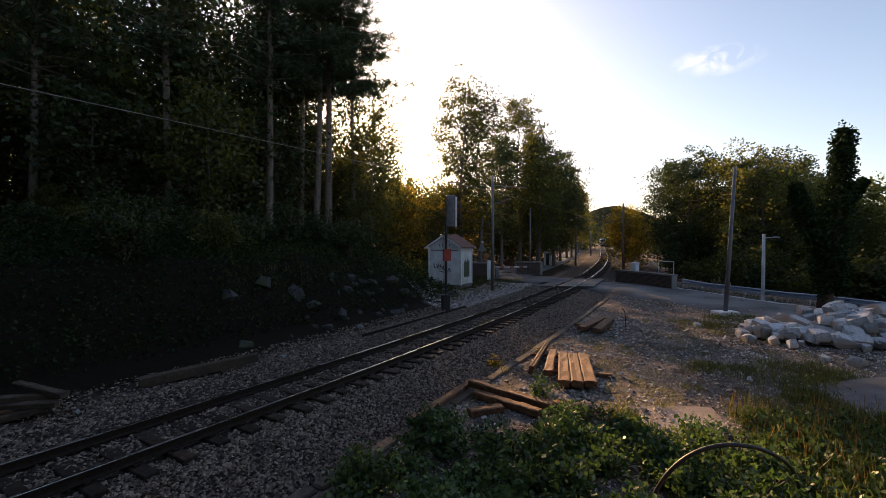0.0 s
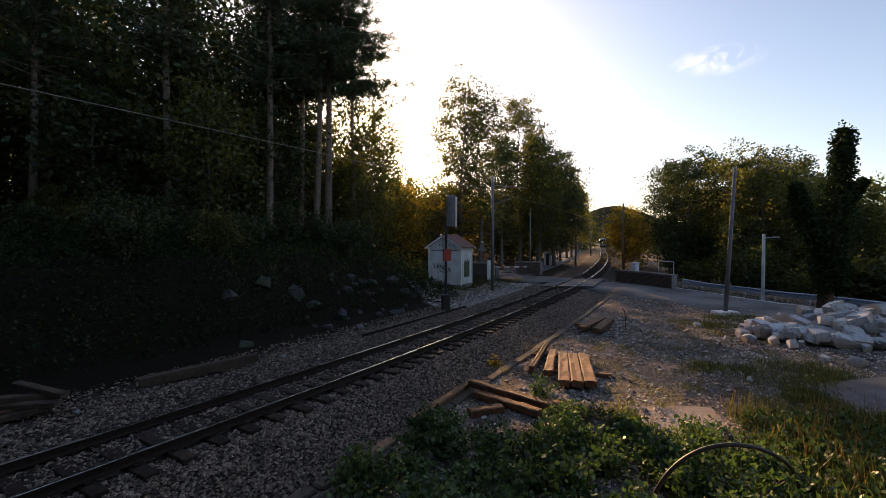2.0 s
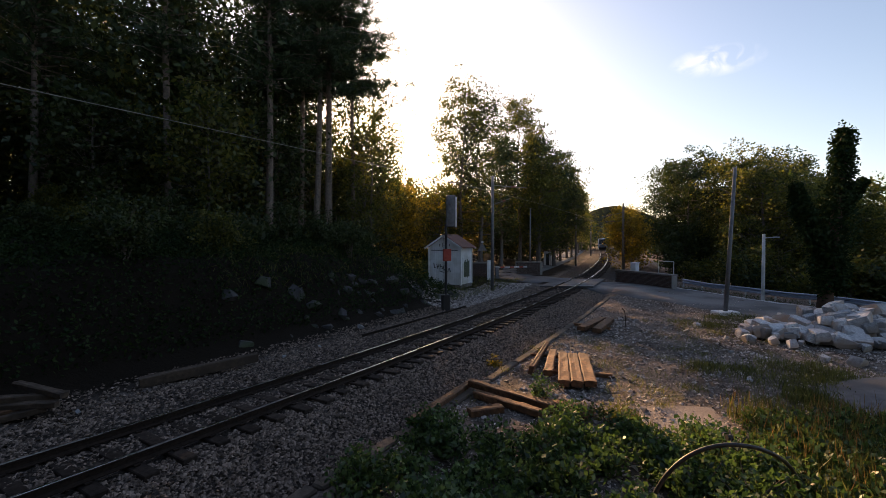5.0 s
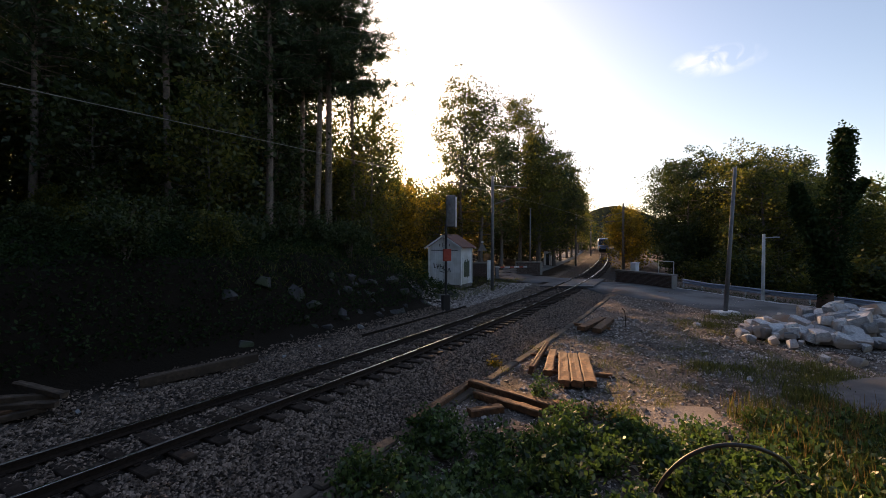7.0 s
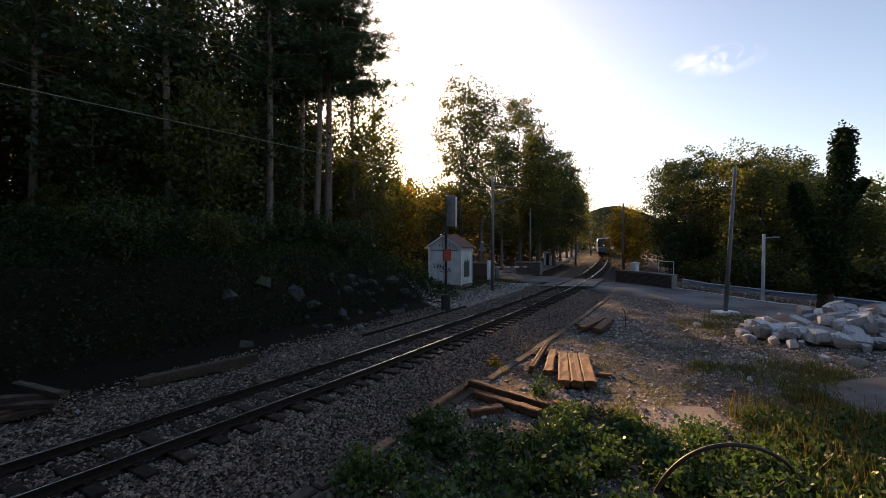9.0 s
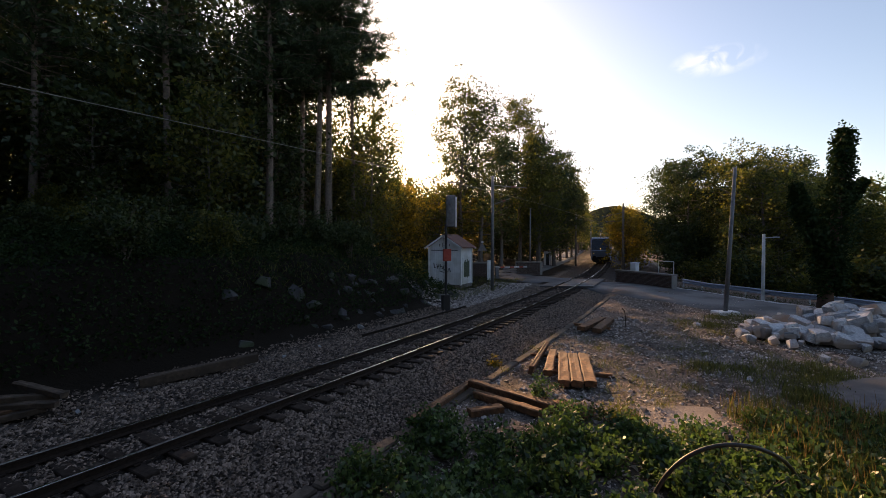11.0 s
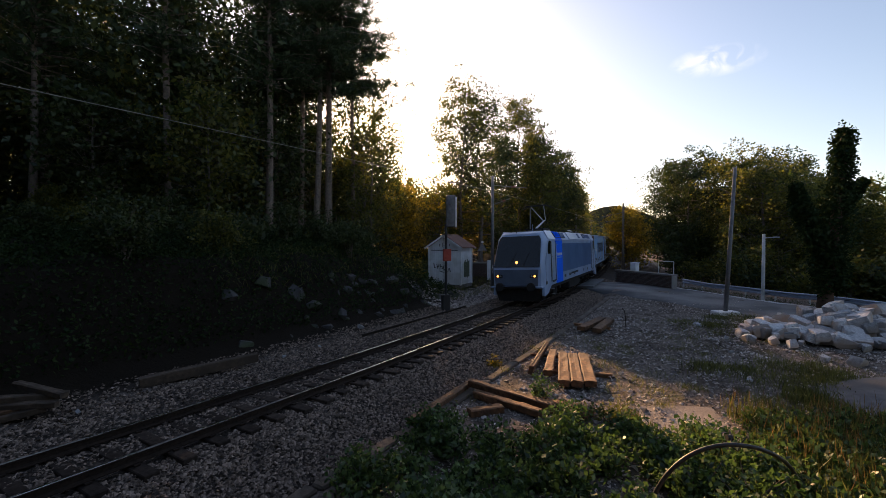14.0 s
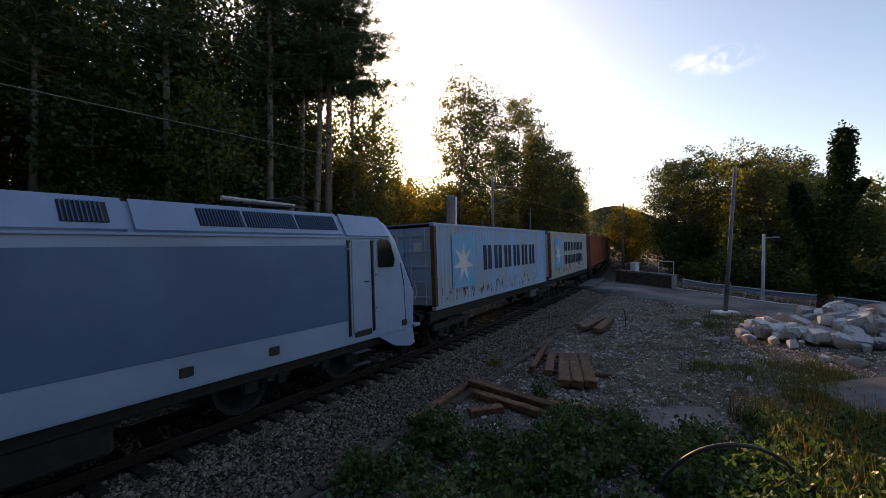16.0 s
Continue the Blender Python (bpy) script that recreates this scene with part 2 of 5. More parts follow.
TH = np.convolve(np.pad(np.interp(TS, KNOT_S, KNOT_H), 10, mode="edge"), _win, "valid")
TZ = np.convolve(np.pad(np.interp(TS, KNOT_S, KNOT_Z), 10, mode="edge"), _win, "valid")
TX, TY = np.cumsum(np.sin(TH)) * 0.5, np.cumsum(np.cos(TH)) * 0.5
TX, TY = TX + 2.03 - TX[120], TY + 20 - TY[120]


def on_track(s):
    return Vector((np.interp(s, TS, TX), np.interp(s, TS, TY), np.interp(s, TS, TZ)))


def track_pose(s, half=5.0, cant=CANT):
    """The pose of a vehicle whose middle stands at s: x to the outer side, y along the rails, z up."""
    a, b = on_track(s - half), on_track(s + half)
    f = (b - a).normalized()
    r = f.cross(Vector((0, 0, 1))).normalized()
    u = r.cross(f)
    r, u = r * math.cos(cant) + u * math.sin(cant), u * math.cos(cant) - r * math.sin(cant)
    m = Matrix((r, f, u)).transposed().to_4x4()
    m.translation = (a + b) / 2
    return m


def side_of(s, off, z=0.0):
    """A place beside the track: off metres to its outer side, at height z over the ground datum."""
    h = float(np.interp(s, TS, TH))
    p = on_track(s)
    return Vector((p.x + off * math.cos(h), p.y - off * math.sin(h), p.z + z))


_coarse = slice(None, None, 4)


def beside(x, y):
    """Distance along the track and to its outer side, for arrays."""
    shape = np.shape(x)
    x, y = np.ravel(x), np.ravel(y)
    s, off = np.empty(len(x)), np.empty(len(x))
    cx, cy, ch, cs = TX[_coarse], TY[_coarse], TH[_coarse], TS[_coarse]
    for i in range(0, len(x), 4000):
        j = slice(i, i + 4000)
        k = np.argmin((x[j, None] - cx) ** 2 + (y[j, None] - cy) ** 2, axis=1)
        dx, dy = x[j] - cx[k], y[j] - cy[k]
        off[j] = dx * np.cos(ch[k]) - dy * np.sin(ch[k])
        s[j] = cs[k] + dx * np.sin(ch[k]) + dy * np.cos(ch[k])
    return s.reshape(shape), off.reshape(shape)


def step(a, b, v):
    t = np.clip((v - a) / (b - a), 0, 1)
    return t * t * (3 - 2 * t)


def wave(x, y, k, seed=0.0):
    return (np.sin(x * k + 1.3 * np.sin(y * k * 0.8 + seed)) + np.sin(y * k * 1.2 + 1.7 * np.sin(x * k * 0.7 + seed * 2)) + np.sin((x + y) * k * 2.1 + seed)) / 3


def height(x, y):
    """The lie of the land."""
    x, y = np.asarray(x, float), np.asarray(y, float)
    s, off = beside(x, y)
    tz = np.interp(s, TS, TZ)
    left = -off
    bank = 2.9 * (1 - step(0, 11, s)) + 0.15 + 1.0 * step(30, 90, s) * step(14, 30, left)
    foot = 4.6 + 1.6 * step(5, 20, s)
    zl = bank * step(0, 3.6, left - foot) + 0.11 * np.clip(left - foot - 3, 0, 60) * (1 - 0.75 * step(8, 40, s) * (1 - step(12, 22, left)))
    zl = zl + 0.28 * wave(x, y, 1.1, 2.0) * step(0.4, 2.5, left - foot) + 0.12 * wave(x, y, 3.1, 4.0) * step(0.4, 2.5, left - foot) * (1 - step(5, 17, s))
    drop = step(2.4, 12, x - (24.6 - (y - 24) * 0.36)) * step(0, 10, off - 6)
    knoll = 1.95 * (1 - step(0.5, 7.0, np.hypot(x * 0.55 - 0.6, y + 0.3)))
    zr = -3.4 * drop + knoll + 0.04 * wave(x, y, 0.9, 1.0) * step(4, 7, off) + 0.02 * wave(x, y, 3.3, 5.0) * step(3.6, 5, off)
    far = 10 * step(70, 300, np.abs(off)) * step(40, 160, s) + 6 * step(60, 160, -off)
    return tz - 0.3 + 0.2 * step(13, 16, s) * (1 - step(24, 29, s)) * (1 - step(6, 14, np.abs(off))) - 0.25 * (1 - np.where(off > 0, step(3.0, 3.7, off), step(1.9, 3.0, -off))) + np.where(off < 0, zl, zr) + far


# ---- ground, ballast, road ----
def axis(lo, hi, mid, near, grow):
    """Grid lines, close together round mid and wider away from it."""
    out, d, v = [mid], near, mid
    while v < hi:
        v += d
        d *= grow if abs(v - mid) > 26 else 1.0
        out.append(v)
    d, v = near, mid
    while v > lo:
        v -= d
        d *= grow if abs(v - mid) > 26 else 1.0
        out.insert(0, v)
    return np.array(out)


def grid_mesh(name, X, Y, Z, material):
    ny, nx = X.shape
    v = np.stack([X, Y, Z], -1).reshape(-1, 3)
    i = np.arange(nx * ny).reshape(ny, nx)
    f = np.stack([i[:-1, :-1], i[:-1, 1:], i[1:, 1:], i[1:, :-1]], -1).reshape(-1, 4)
    me = bpy.data.meshes.new(name)
    me.from_pydata(v, [], f)
    me.materials.append(material)
    me.shade_smooth()
    return new(name, me)


gx, gy = axis(-1500, 1500, 2, 0.48, 1.1), axis(-300, 2600, 18, 0.48, 1.1)
GX, GY = np.meshgrid(gx, gy)
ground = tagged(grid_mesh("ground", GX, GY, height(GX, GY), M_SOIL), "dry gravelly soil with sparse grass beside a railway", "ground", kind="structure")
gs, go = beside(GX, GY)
# mask for that near-black ground: litter plus painted-in shade
lit = ground.data.attributes.new("litter_shade", "FLOAT", "POINT")
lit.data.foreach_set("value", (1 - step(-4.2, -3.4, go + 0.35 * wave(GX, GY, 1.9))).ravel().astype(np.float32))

ss = np.arange(-30, 330, 0.5)
prof = np.array([(-3.6, -0.36), (-3.0, -0.30), (-1.7, -0.23), (-0.7, -0.235), (0.7, -0.235), (1.7, -0.23), (2.5, -0.42), (3.45, -0.50)])
BX, BY, BZ = [], [], []
for s in ss:
    q = [side_of(s, o, z) for o, z in prof]
    BX.append([p.x for p in q]); BY.append([p.y for p in q]); BZ.append([p.z for p in q])
BX, BY, BZ = np.array(BX), np.array(BY), np.array(BZ)
BZ += 0.02 * wave(BX, BY, 4.0, 1.0)
ballast = tagged(grid_mesh("ballast_bed", BX, BY, BZ, M_BED), "grey crushed stone ballast bed under the railway track", "ballast", kind="structure")


def ribbon(name, pts, width, dz, material, label, category):
    """A strip of paving on the ground along a line, with a thick edge."""
    P = [Vector((x, y, 0)) for x, y in pts]
    line = []
    for i in range(len(P) - 1):
        p0, p1, p2, p3 = P[max(i - 1, 0)], P[i], P[i + 1], P[min(i + 2, len(P) - 1)]
        for k in range(12):
            t = k / 12
            line.append(0.5 * ((2 * p1) + (p2 - p0) * t + (2 * p0 - 5 * p1 + 4 * p2 - p3) * t * t + (3 * p1 - p0 - 3 * p2 + p3) * t ** 3))
    line.append(P[-1])
    rows = []
    for i, p in enumerate(line):
        d = (line[min(i + 1, len(line) - 1)] - line[max(i - 1, 0)]).normalized()
        nrm = Vector((d.y, -d.x, 0))
        rows.append([p + nrm * o for o in (-width / 2 - 0.05, -width / 2, -width / 6, width / 6, width / 2, width / 2 + 0.05)])
    X, Y = np.array([[q.x for q in r] for r in rows]), np.array([[q.y for q in r] for r in rows])
    Z = height(X, Y) + dz
    s, off = beside(X, Y)
    w = 1 - step(1.5, 4.0, np.abs(off))
    Z = Z * (1 - w) + (np.interp(s, TS, TZ) - 0.05) * w
    Z[:, 0] -= 0.2
    Z[:, -1] -= 0.2
    return tagged(grid_mesh(name, X, Y, Z, material), label, category, kind="structure")


road = ribbon("road", [(12.7, 37.2), (14.6, 33.8), (16.75, 28.2), (18.7, 22.7), (22.0, 13.7), (26.2, 3), (32, -12)], 6.4, 0.05, M_ASPHALT, "grey dusty asphalt road beside the steel guard rail", "road")
road2 = ribbon("road.001", [(10.6, 38.8), (8.2, 42.0), (6.2, 47), (4.5, 58), (-1, 80), (-9, 120)], 6.0, 0.05, M_ASPHALT, "grey asphalt road leading away from the level crossing", "road")
lane = ribbon("side_road", [tuple(side_of(s, -8.6)[:2]) for s in (26, 34, 45, 60, 80, 110, 150)], 5.2, 0.045, M_ASPHALT, "pale asphalt lane running beside the railway", "road")
mark = mat("worn_white_road_paint", (0.5, 0.5, 0.5), (0.72, 0.72, 0.72), 18, 0.8, 0.1)
ribbon("road_marking", [(18.3, 33.6), (19.7, 29.0), (21.65, 23.6), (25, 14.6)], 0.16, 0.062, mark, "worn white edge line painted on the road", "marking")
ribbon("road_marking", [(20.4, 26.9), (20.9, 25.5)], 0.35, 0.064, mark, "short white stop marking on the road", "marking")


# ---- track ----
def sweep(outline, off, s0, s1, ds, name, material, parent):
    """A long bar of given cross-section laid along the track."""
    bm, last = bmesh.new(), None
    for s in np.arange(s0, s1 + 0.01, ds):
        m = track_pose(float(s), 1.0)
        ring = [bm.verts.new(m @ Vector((off + x, 0, z))) for x, z in outline]
        if last:
            for i in range(len(ring)):
                j = (i + 1) % len(ring)
                bm.faces.new((last[i], last[j], ring[j], ring[i]))
        else:
            bm.faces.new(ring[::-1])
        last = ring
    bm.faces.new(last)
    return part(name, bm, material, parent)


web = [(-0.07, -0.165), (0.07, -0.165), (0.07, -0.15), (0.014, -0.12), (0.012, -0.045), (0.035, -0.032), (0.035, -0.008), (-0.035, -0.008), (-0.035, -0.032), (-0.012, -0.045), (-0.014, -0.12), (-0.07, -0.15)]
head = [(-0.033, -0.008), (0.033, -0.008), (0.033, -0.003), (0.022, 0.0), (-0.022, 0.0), (-0.033, -0.003)]
track = empty("railway_track", Matrix(), "single railway track with rusty rails on timber sleepers", "railway track", kind="structure")
for off in (-0.75, 0.75):
    r = sweep(web, off, -30, 330, 1.0, "rail", M_RAIL, track)
    sweep(head, off, -30, 330, 1.0, "rail_head", M_RAILTOP, r)
siding = empty("old_siding_rail", Matrix(), "short rusty disused rail lying beside the track", "rail")
sweep([(x, z - 0.05) for x, z in web], -2.9, -5.4, 3.6, 0.6, "rail", M_RAIL, siding)
sl = [mesh_of(box(bmesh.new(), 0, 0, -0.255, 2.55 + 0.08 * k, 0.24 + 0.02 * (k % 2), 0.15, bevel=0.015), "sleeper", M_SLEEPER) for k in range(4)]
rnd = random.Random(4)
clip = mesh_of(box(box(bmesh.new(), 0.11, 0, -0.165, 0.06, 0.1, 0.035, bevel=0.008), -0.11, 0, -0.165, 0.06, 0.1, 0.035, bevel=0.008), "rail_clip", M_RAIL)
s, k = -26.0, 0
while s < 110:
    m = track_pose(s, 1.0) @ pose(rnd.uniform(-0.04, 0.04), 0, rnd.uniform(-0.012, 0.008), rz=rnd.uniform(-1.2, 1.2))
    q = shared("sleeper", sl[rnd.randrange(4)], track, m)
    if s < 22:
        for o in (-0.75, 0.75):
            shared("rail_clip", clip, q, pose(o, 0, 0))
    s += 0.62
    k += 1

# loose ballast stones, thickest where the bed lies nearest
rng = np.random.default_rng(7)
N = 112000
sv = -21 + 48 * rng.random(N) ** 1.35
ov = np.where(rng.random(N) < 0.62, rng.uniform(0.85, 3.4, N), rng.uniform(-3.5, 0.85, N))
st_h = np.interp(sv, TS, TH)
px = np.interp(sv, TS, TX) + ov * np.cos(st_h)
py = np.interp(sv, TS, TY) - ov * np.sin(st_h)
pz = np.interp(sv, TS, TZ) + np.interp(ov, prof[:, 0], prof[:, 1]) + rng.uniform(-0.008, 0.03, N)
keep = ~((np.abs(np.abs(ov) - 0.75) < 0.1))
px, py, pz = px[keep], py[keep], pz[keep]


def stones(name, px, py, pz, size, material, rng):
    """Angular stones: each a squashed, turned octahedron of its own."""
    n = len(px)
    base = np.array([(1, 0, 0), (0, 1, 0), (-1, 0, 0), (0, -1, 0), (0, 0, 1), (0, 0, -1)], float)
    v = base[None] * rng.uniform(0.55, 1.2, (n, 6, 1)) + rng.normal(0, 0.16, (n, 6, 3))
    a = rng.uniform(0, 6.28, n)
    t = rng.uniform(-0.8, 0.8, n)
    ca, sa, ct, st = np.cos(a)[:, None], np.sin(a)[:, None], np.cos(t)[:, None], np.sin(t)[:, None]
    x, y, z = v[..., 0], v[..., 1], v[..., 2] * 0.7
    y, z = y * ct - z * st, y * st + z * ct
    x, y = x * ca - y * sa, x * sa + y * ca
    sz = (np.asarray(size) * rng.uniform(0.55, 1.4, n))[:, None]
    w = np.stack([x * sz + px[:, None], y * sz + py[:, None], z * sz + pz[:, None]], -1).reshape(-1, 3)
    w = w.reshape(n, 6, 3)[:, :5].reshape(-1, 3)
    faces = (np.arange(n)[:, None, None] * 5 + np.array([(0, 1, 4), (1, 2, 4), (2, 3, 4), (3, 0, 4)])[None]).reshape(-1, 3)
    me = bpy.data.meshes.new(name)
    me.from_pydata(w, [], faces)
    me.materials.append(material)
    return new(name, me)


tagged(stones("ballast_stones", px, py, pz, 0.044, M_BALLAST, rng), "loose angular grey ballast stones along the track", "ballast", kind="stuff")
# gravel on the yard
N = 46000
qx, qy = rng.uniform(-1, 19, N), 6 + 24 * rng.random(N) ** 1.5
qs, qo = beside(qx, qy)
kp = (qo > 3.7)
tagged(stones("yard_gravel", qx[kp], qy[kp], height(qx[kp], qy[kp]) + 0.002, 0.028 * (1 + 1.3 * (rng.random(int(kp.sum())) < 0.12)), M_GRAVEL, rng), "scattered pale gravel on the bare yard", "gravel", kind="stuff")

# crossing panels
crossing = empty("level_crossing", Matrix(), "level crossing deck of dark panels between the rails", "crossing", kind="structure")
for k in range(6):
    for off, w in ((0.0, 1.26), (-1.5, 1.2), (1.5, 1.2)):
        me = B(0, 0, -0.09, w, 1.16, 0.14, bevel=0.015)
        part("panel", me, M_ASPHALT, crossing).matrix_basis = track_pose(16.6 + k * 1.2, 1.0) @ pose(off, 0, 0)

# platform edge: a low kerb of concrete lengths along the yard
edge = empty("platform_edge", Matrix(), "low weathered concrete kerb along the old platform", "kerb", kind="structure")
km = mesh_of(box(bmesh.new(), 0, 0, -0.14, 0.26, 1.96, 0.36, bevel=0.03), "kerb_stone", M_EDGE)
for k in range(16):
    s = -18.5 + k * 1.98
    p = side_of(s, 3.62 + rnd.uniform(-0.02, 0.02), -0.28)
    shared("kerb_stone", km, edge, pose(*p, rz=-math.degrees(float(np.interp(s, TS, TH))) + rnd.uniform(-0.7, 0.7)))


# ---- vegetation ----
def tree(name, x, y, h, spread, bare, n, leaf, material, seed, label, trunk_r=0.22, bark=M_BARK, lean=(0, 0), z=None, oval=0.8):
    """A broad-leaved tree: tapered trunk, limbs, twigs and a loose crown of single leaves."""
    r = random.Random(seed)
    g = np.random.default_rng(seed)
    z = float(height(x, y)) - 0.1 if z is None else z
    t = empty(name, pose(x, y, z), label, "tree")
    bm = bmesh.new()
    top = Vector((lean[0], lean[1], h * 0.93))
    tp = [Vector((r.gauss(0, 0.02 * h * f) + top.x * f, r.gauss(0, 0.02 * h * f) + top.y * f, top.z * f)) for f in (0, 0.02, 0.2, 0.4, 0.6, 0.8, 1.0)]
    tr = [trunk_r * w for w in (1.5, 1.15, 0.9, 0.72, 0.5, 0.28, 0.06)]
    tube(bm, tp, tr, 8)
    clumps = []
    nl = int(13 + h)
    for i in range(nl):
        f = bare + (0.97 - bare) * (i + r.random()) / nl
        k = min(int(f / 0.2) + 1, 5)
        p = tp[k].lerp(tp[k + 1], (f - (k - 1) * 0.2) / 0.2 if 0 <= (f - (k - 1) * 0.2) <= 0.2 else 0.5)
        p.z = top.z * f
        u = (f - bare) / (1 - bare)
        reach = spread * (0.35 + 0.75 * math.sin(math.pi * min(1, u * oval + 0.12))) * r.uniform(0.6, 1.12)
        a = i * 2.4 + r.uniform(-0.5, 0.5)
        rise = r.uniform(0.05, 0.5) * reach * (0.5 + 0.4 * u)
        e = p + Vector((math.cos(a) * reach, math.sin(a) * reach, rise))
        mid = p.lerp(e, 0.5) + Vector((0, 0, -0.06 * reach))
        w = trunk_r * (0.42 - 0.25 * u)
        tube(bm, [p, mid, e], [w, w * 0.55, w * 0.15], 5)
        for c in range(5):
            b = p.lerp(e, r.uniform(0.4, 1.0))
            o = b + Vector((r.gauss(0, 0.32), r.gauss(0, 0.32), r.gauss(0.1, 0.25))) * reach * 0.75
            o.z = min(o.z, h * 0.985)
            tube(bm, [b, o], [w * 0.3, w * 0.08], 3)
            clumps.append((o, max(0.62, reach * r.uniform(0.15, 0.33))))
    cz, hz = h * (bare + 1) / 2 + 0.02 * h, h * (1 - bare) / 2
    for i in range(int(34 + 5 * h)):  # outer sprays that close the crown
        a, b = r.uniform(0, 6.28), math.asin(r.uniform(-0.85, 1.0))
        q = r.uniform(0.55, 1.0) * (1 + 0.12 * math.sin(3 * a + seed) + 0.1 * math.sin(5 * b + seed))
        q = min(q, 1.04)
        e = Vector((math.cos(a) * math.cos(b) * spread * 0.92 * q + top.x * 0.6, math.sin(a) * math.cos(b) * spread * 0.92 * q + top.y * 0.6, cz + hz * 0.96 * math.sin(b) * q))
        p = Vector((e.x * 0.35, e.y * 0.35, max(e.z - 0.5 * math.hypot(e.x, e.y), h * bare * 0.8)))
        tube(bm, [p, e], [0.025, 0.006], 3, False)
        clumps.append((e, r.uniform(0.45, 0.85)))
    part("trunk", bm, bark, t, smooth=True)
    idx = g.integers(0, len(clumps), n)
    cc = np.array([c[0] for c in clumps])[idx]
    rr = np.array([c[1] for c in clumps])[idx]
    d = g.normal(size=(n, 3))
    d *= (g.random(n) ** 0.4 / np.linalg.norm(d, axis=1) * 1.25)[:, None]
    d[:, 2] *= 0.7
    leaves("crown", cc + d * rr[:, None], leaf, material, t, g)
    return t


def pine(name, x, y, h, spread, bare, n, seed, label, trunk_r=0.24, tuft=0.36):
    """A pine: straight trunk, whorls of drooping limbs, tufts of needles along them."""
    r = random.Random(seed)
    g = np.random.default_rng(seed)
    z = float(height(x, y)) - 0.1
    t = empty(name, pose(x, y, z), label, "tree")
    bm = bmesh.new()
    bend = (r.gauss(0, 0.25), r.gauss(0, 0.25))
    tp = [Vector((bend[0] * math.sin(f * 3), bend[1] * math.sin(f * 3), h * f)) for f in (0, 0.03, 0.25, 0.5, 0.75, 1.0)]
    tube(bm, tp, [trunk_r * w for w in (1.45, 1.1, 0.9, 0.7, 0.42, 0.05)], 9)
    pts = []
    f = bare
    while f < 0.99:
        u = (f - bare) / (1 - bare)
        for k in range(r.randrange(4, 7)):
            a = r.uniform(0, 6.28)
            reach = spread * (1.0 - 0.82 * u) * r.uniform(0.45, 1.1)
            p = Vector((bend[0] * math.sin(f * 3), bend[1] * math.sin(f * 3), h * f))
            e = p + Vector((math.cos(a) * reach, math.sin(a) * reach, reach * r.uniform(-0.22, 0.22)))
            m = p.lerp(e, 0.55) + Vector((0, 0, 0.08 * reach))
            tube(bm, [p, m, e], [0.05, 0.03, 0.01], 4)
            for c in range(int(7 + reach * 5)):
                b = p.lerp(e, r.uniform(0.25, 1.05)) + Vector((r.gauss(0, 0.3), r.gauss(0, 0.3), r.gauss(0.05, 0.12)))
                pts.append(b)
        f += 0.55 / h * r.uniform(0.7, 1.4)
    for i in range(7):
        f = r.uniform(0.12, bare)
        a = r.uniform(0, 6.28)
        p = Vector((bend[0] * math.sin(f * 3), bend[1] * math.sin(f * 3), h * f))
        tube(bm, [p, p + Vector((math.cos(a), math.sin(a), r.uniform(-0.3, 0.2))) * r.uniform(0.4, 1.3)], [0.025, 0.006], 4)
    part("trunk", bm, M_PINEBARK, t, smooth=True)
    pts = np.array(pts)
    idx = np.repeat(np.arange(len(pts)), max(1, n // len(pts)))
    leaves("crown", pts[idx] + g.normal(0, 0.13, (len(idx), 3)), tuft, L_PINE, t, g, slim=0.16)
    return t


def bush(name, x, y, w, h, n, leaf, material, seed, label, category="bush", z=None, stems=9, kind="", slim=0.55):
    """A bush: bent stems from one root, leaves clustered along them."""
    r = random.Random(seed)
    g = np.random.default_rng(seed)
    z = float(height(x, y)) - 0.03 if z is None else z
    t = empty(name, pose(x, y, z), label, category, kind=kind)
    bm, pts = bmesh.new(), []
    for i in range(stems):
        a = r.uniform(0, 6.28)
        q = r.uniform(0.25, 1) * w / 2
        e = Vector((math.cos(a) * q, math.sin(a) * q, h * r.uniform(0.5, 1.0)))
        m = Vector((e.x * 0.4, e.y * 0.4, e.z * 0.62))
        tube(bm, [(e.x * 0.12, e.y * 0.12, 0), m, e], [0.012 + 0.008 * h, 0.008 + 0.004 * h, 0.003], 4)
        for c in range(6):
            f = r.uniform(0.25, 1.05)
            b = m.lerp(e, (f - 0.5) * 2) if f > 0.5 else Vector((0, 0, 0)).lerp(m, f * 2)
            pts.append(b + Vector((r.gauss(0, 0.13 * w), r.gauss(0, 0.13 * w), r.gauss(0, 0.07 * h))))
    part("branchwork", bm, M_BARK, t)
    pts = np.array(pts)
    idx = g.integers(0, len(pts), n)
    c = pts[idx] + g.normal(0, 0.09 * w, (n, 3)) * np.array((1, 1, 0.7))
    c[:, 2] = np.maximum(c[:, 2], 0.03)
    leaves("foliage", c, leaf, material, t, g, slim=slim)
    return t


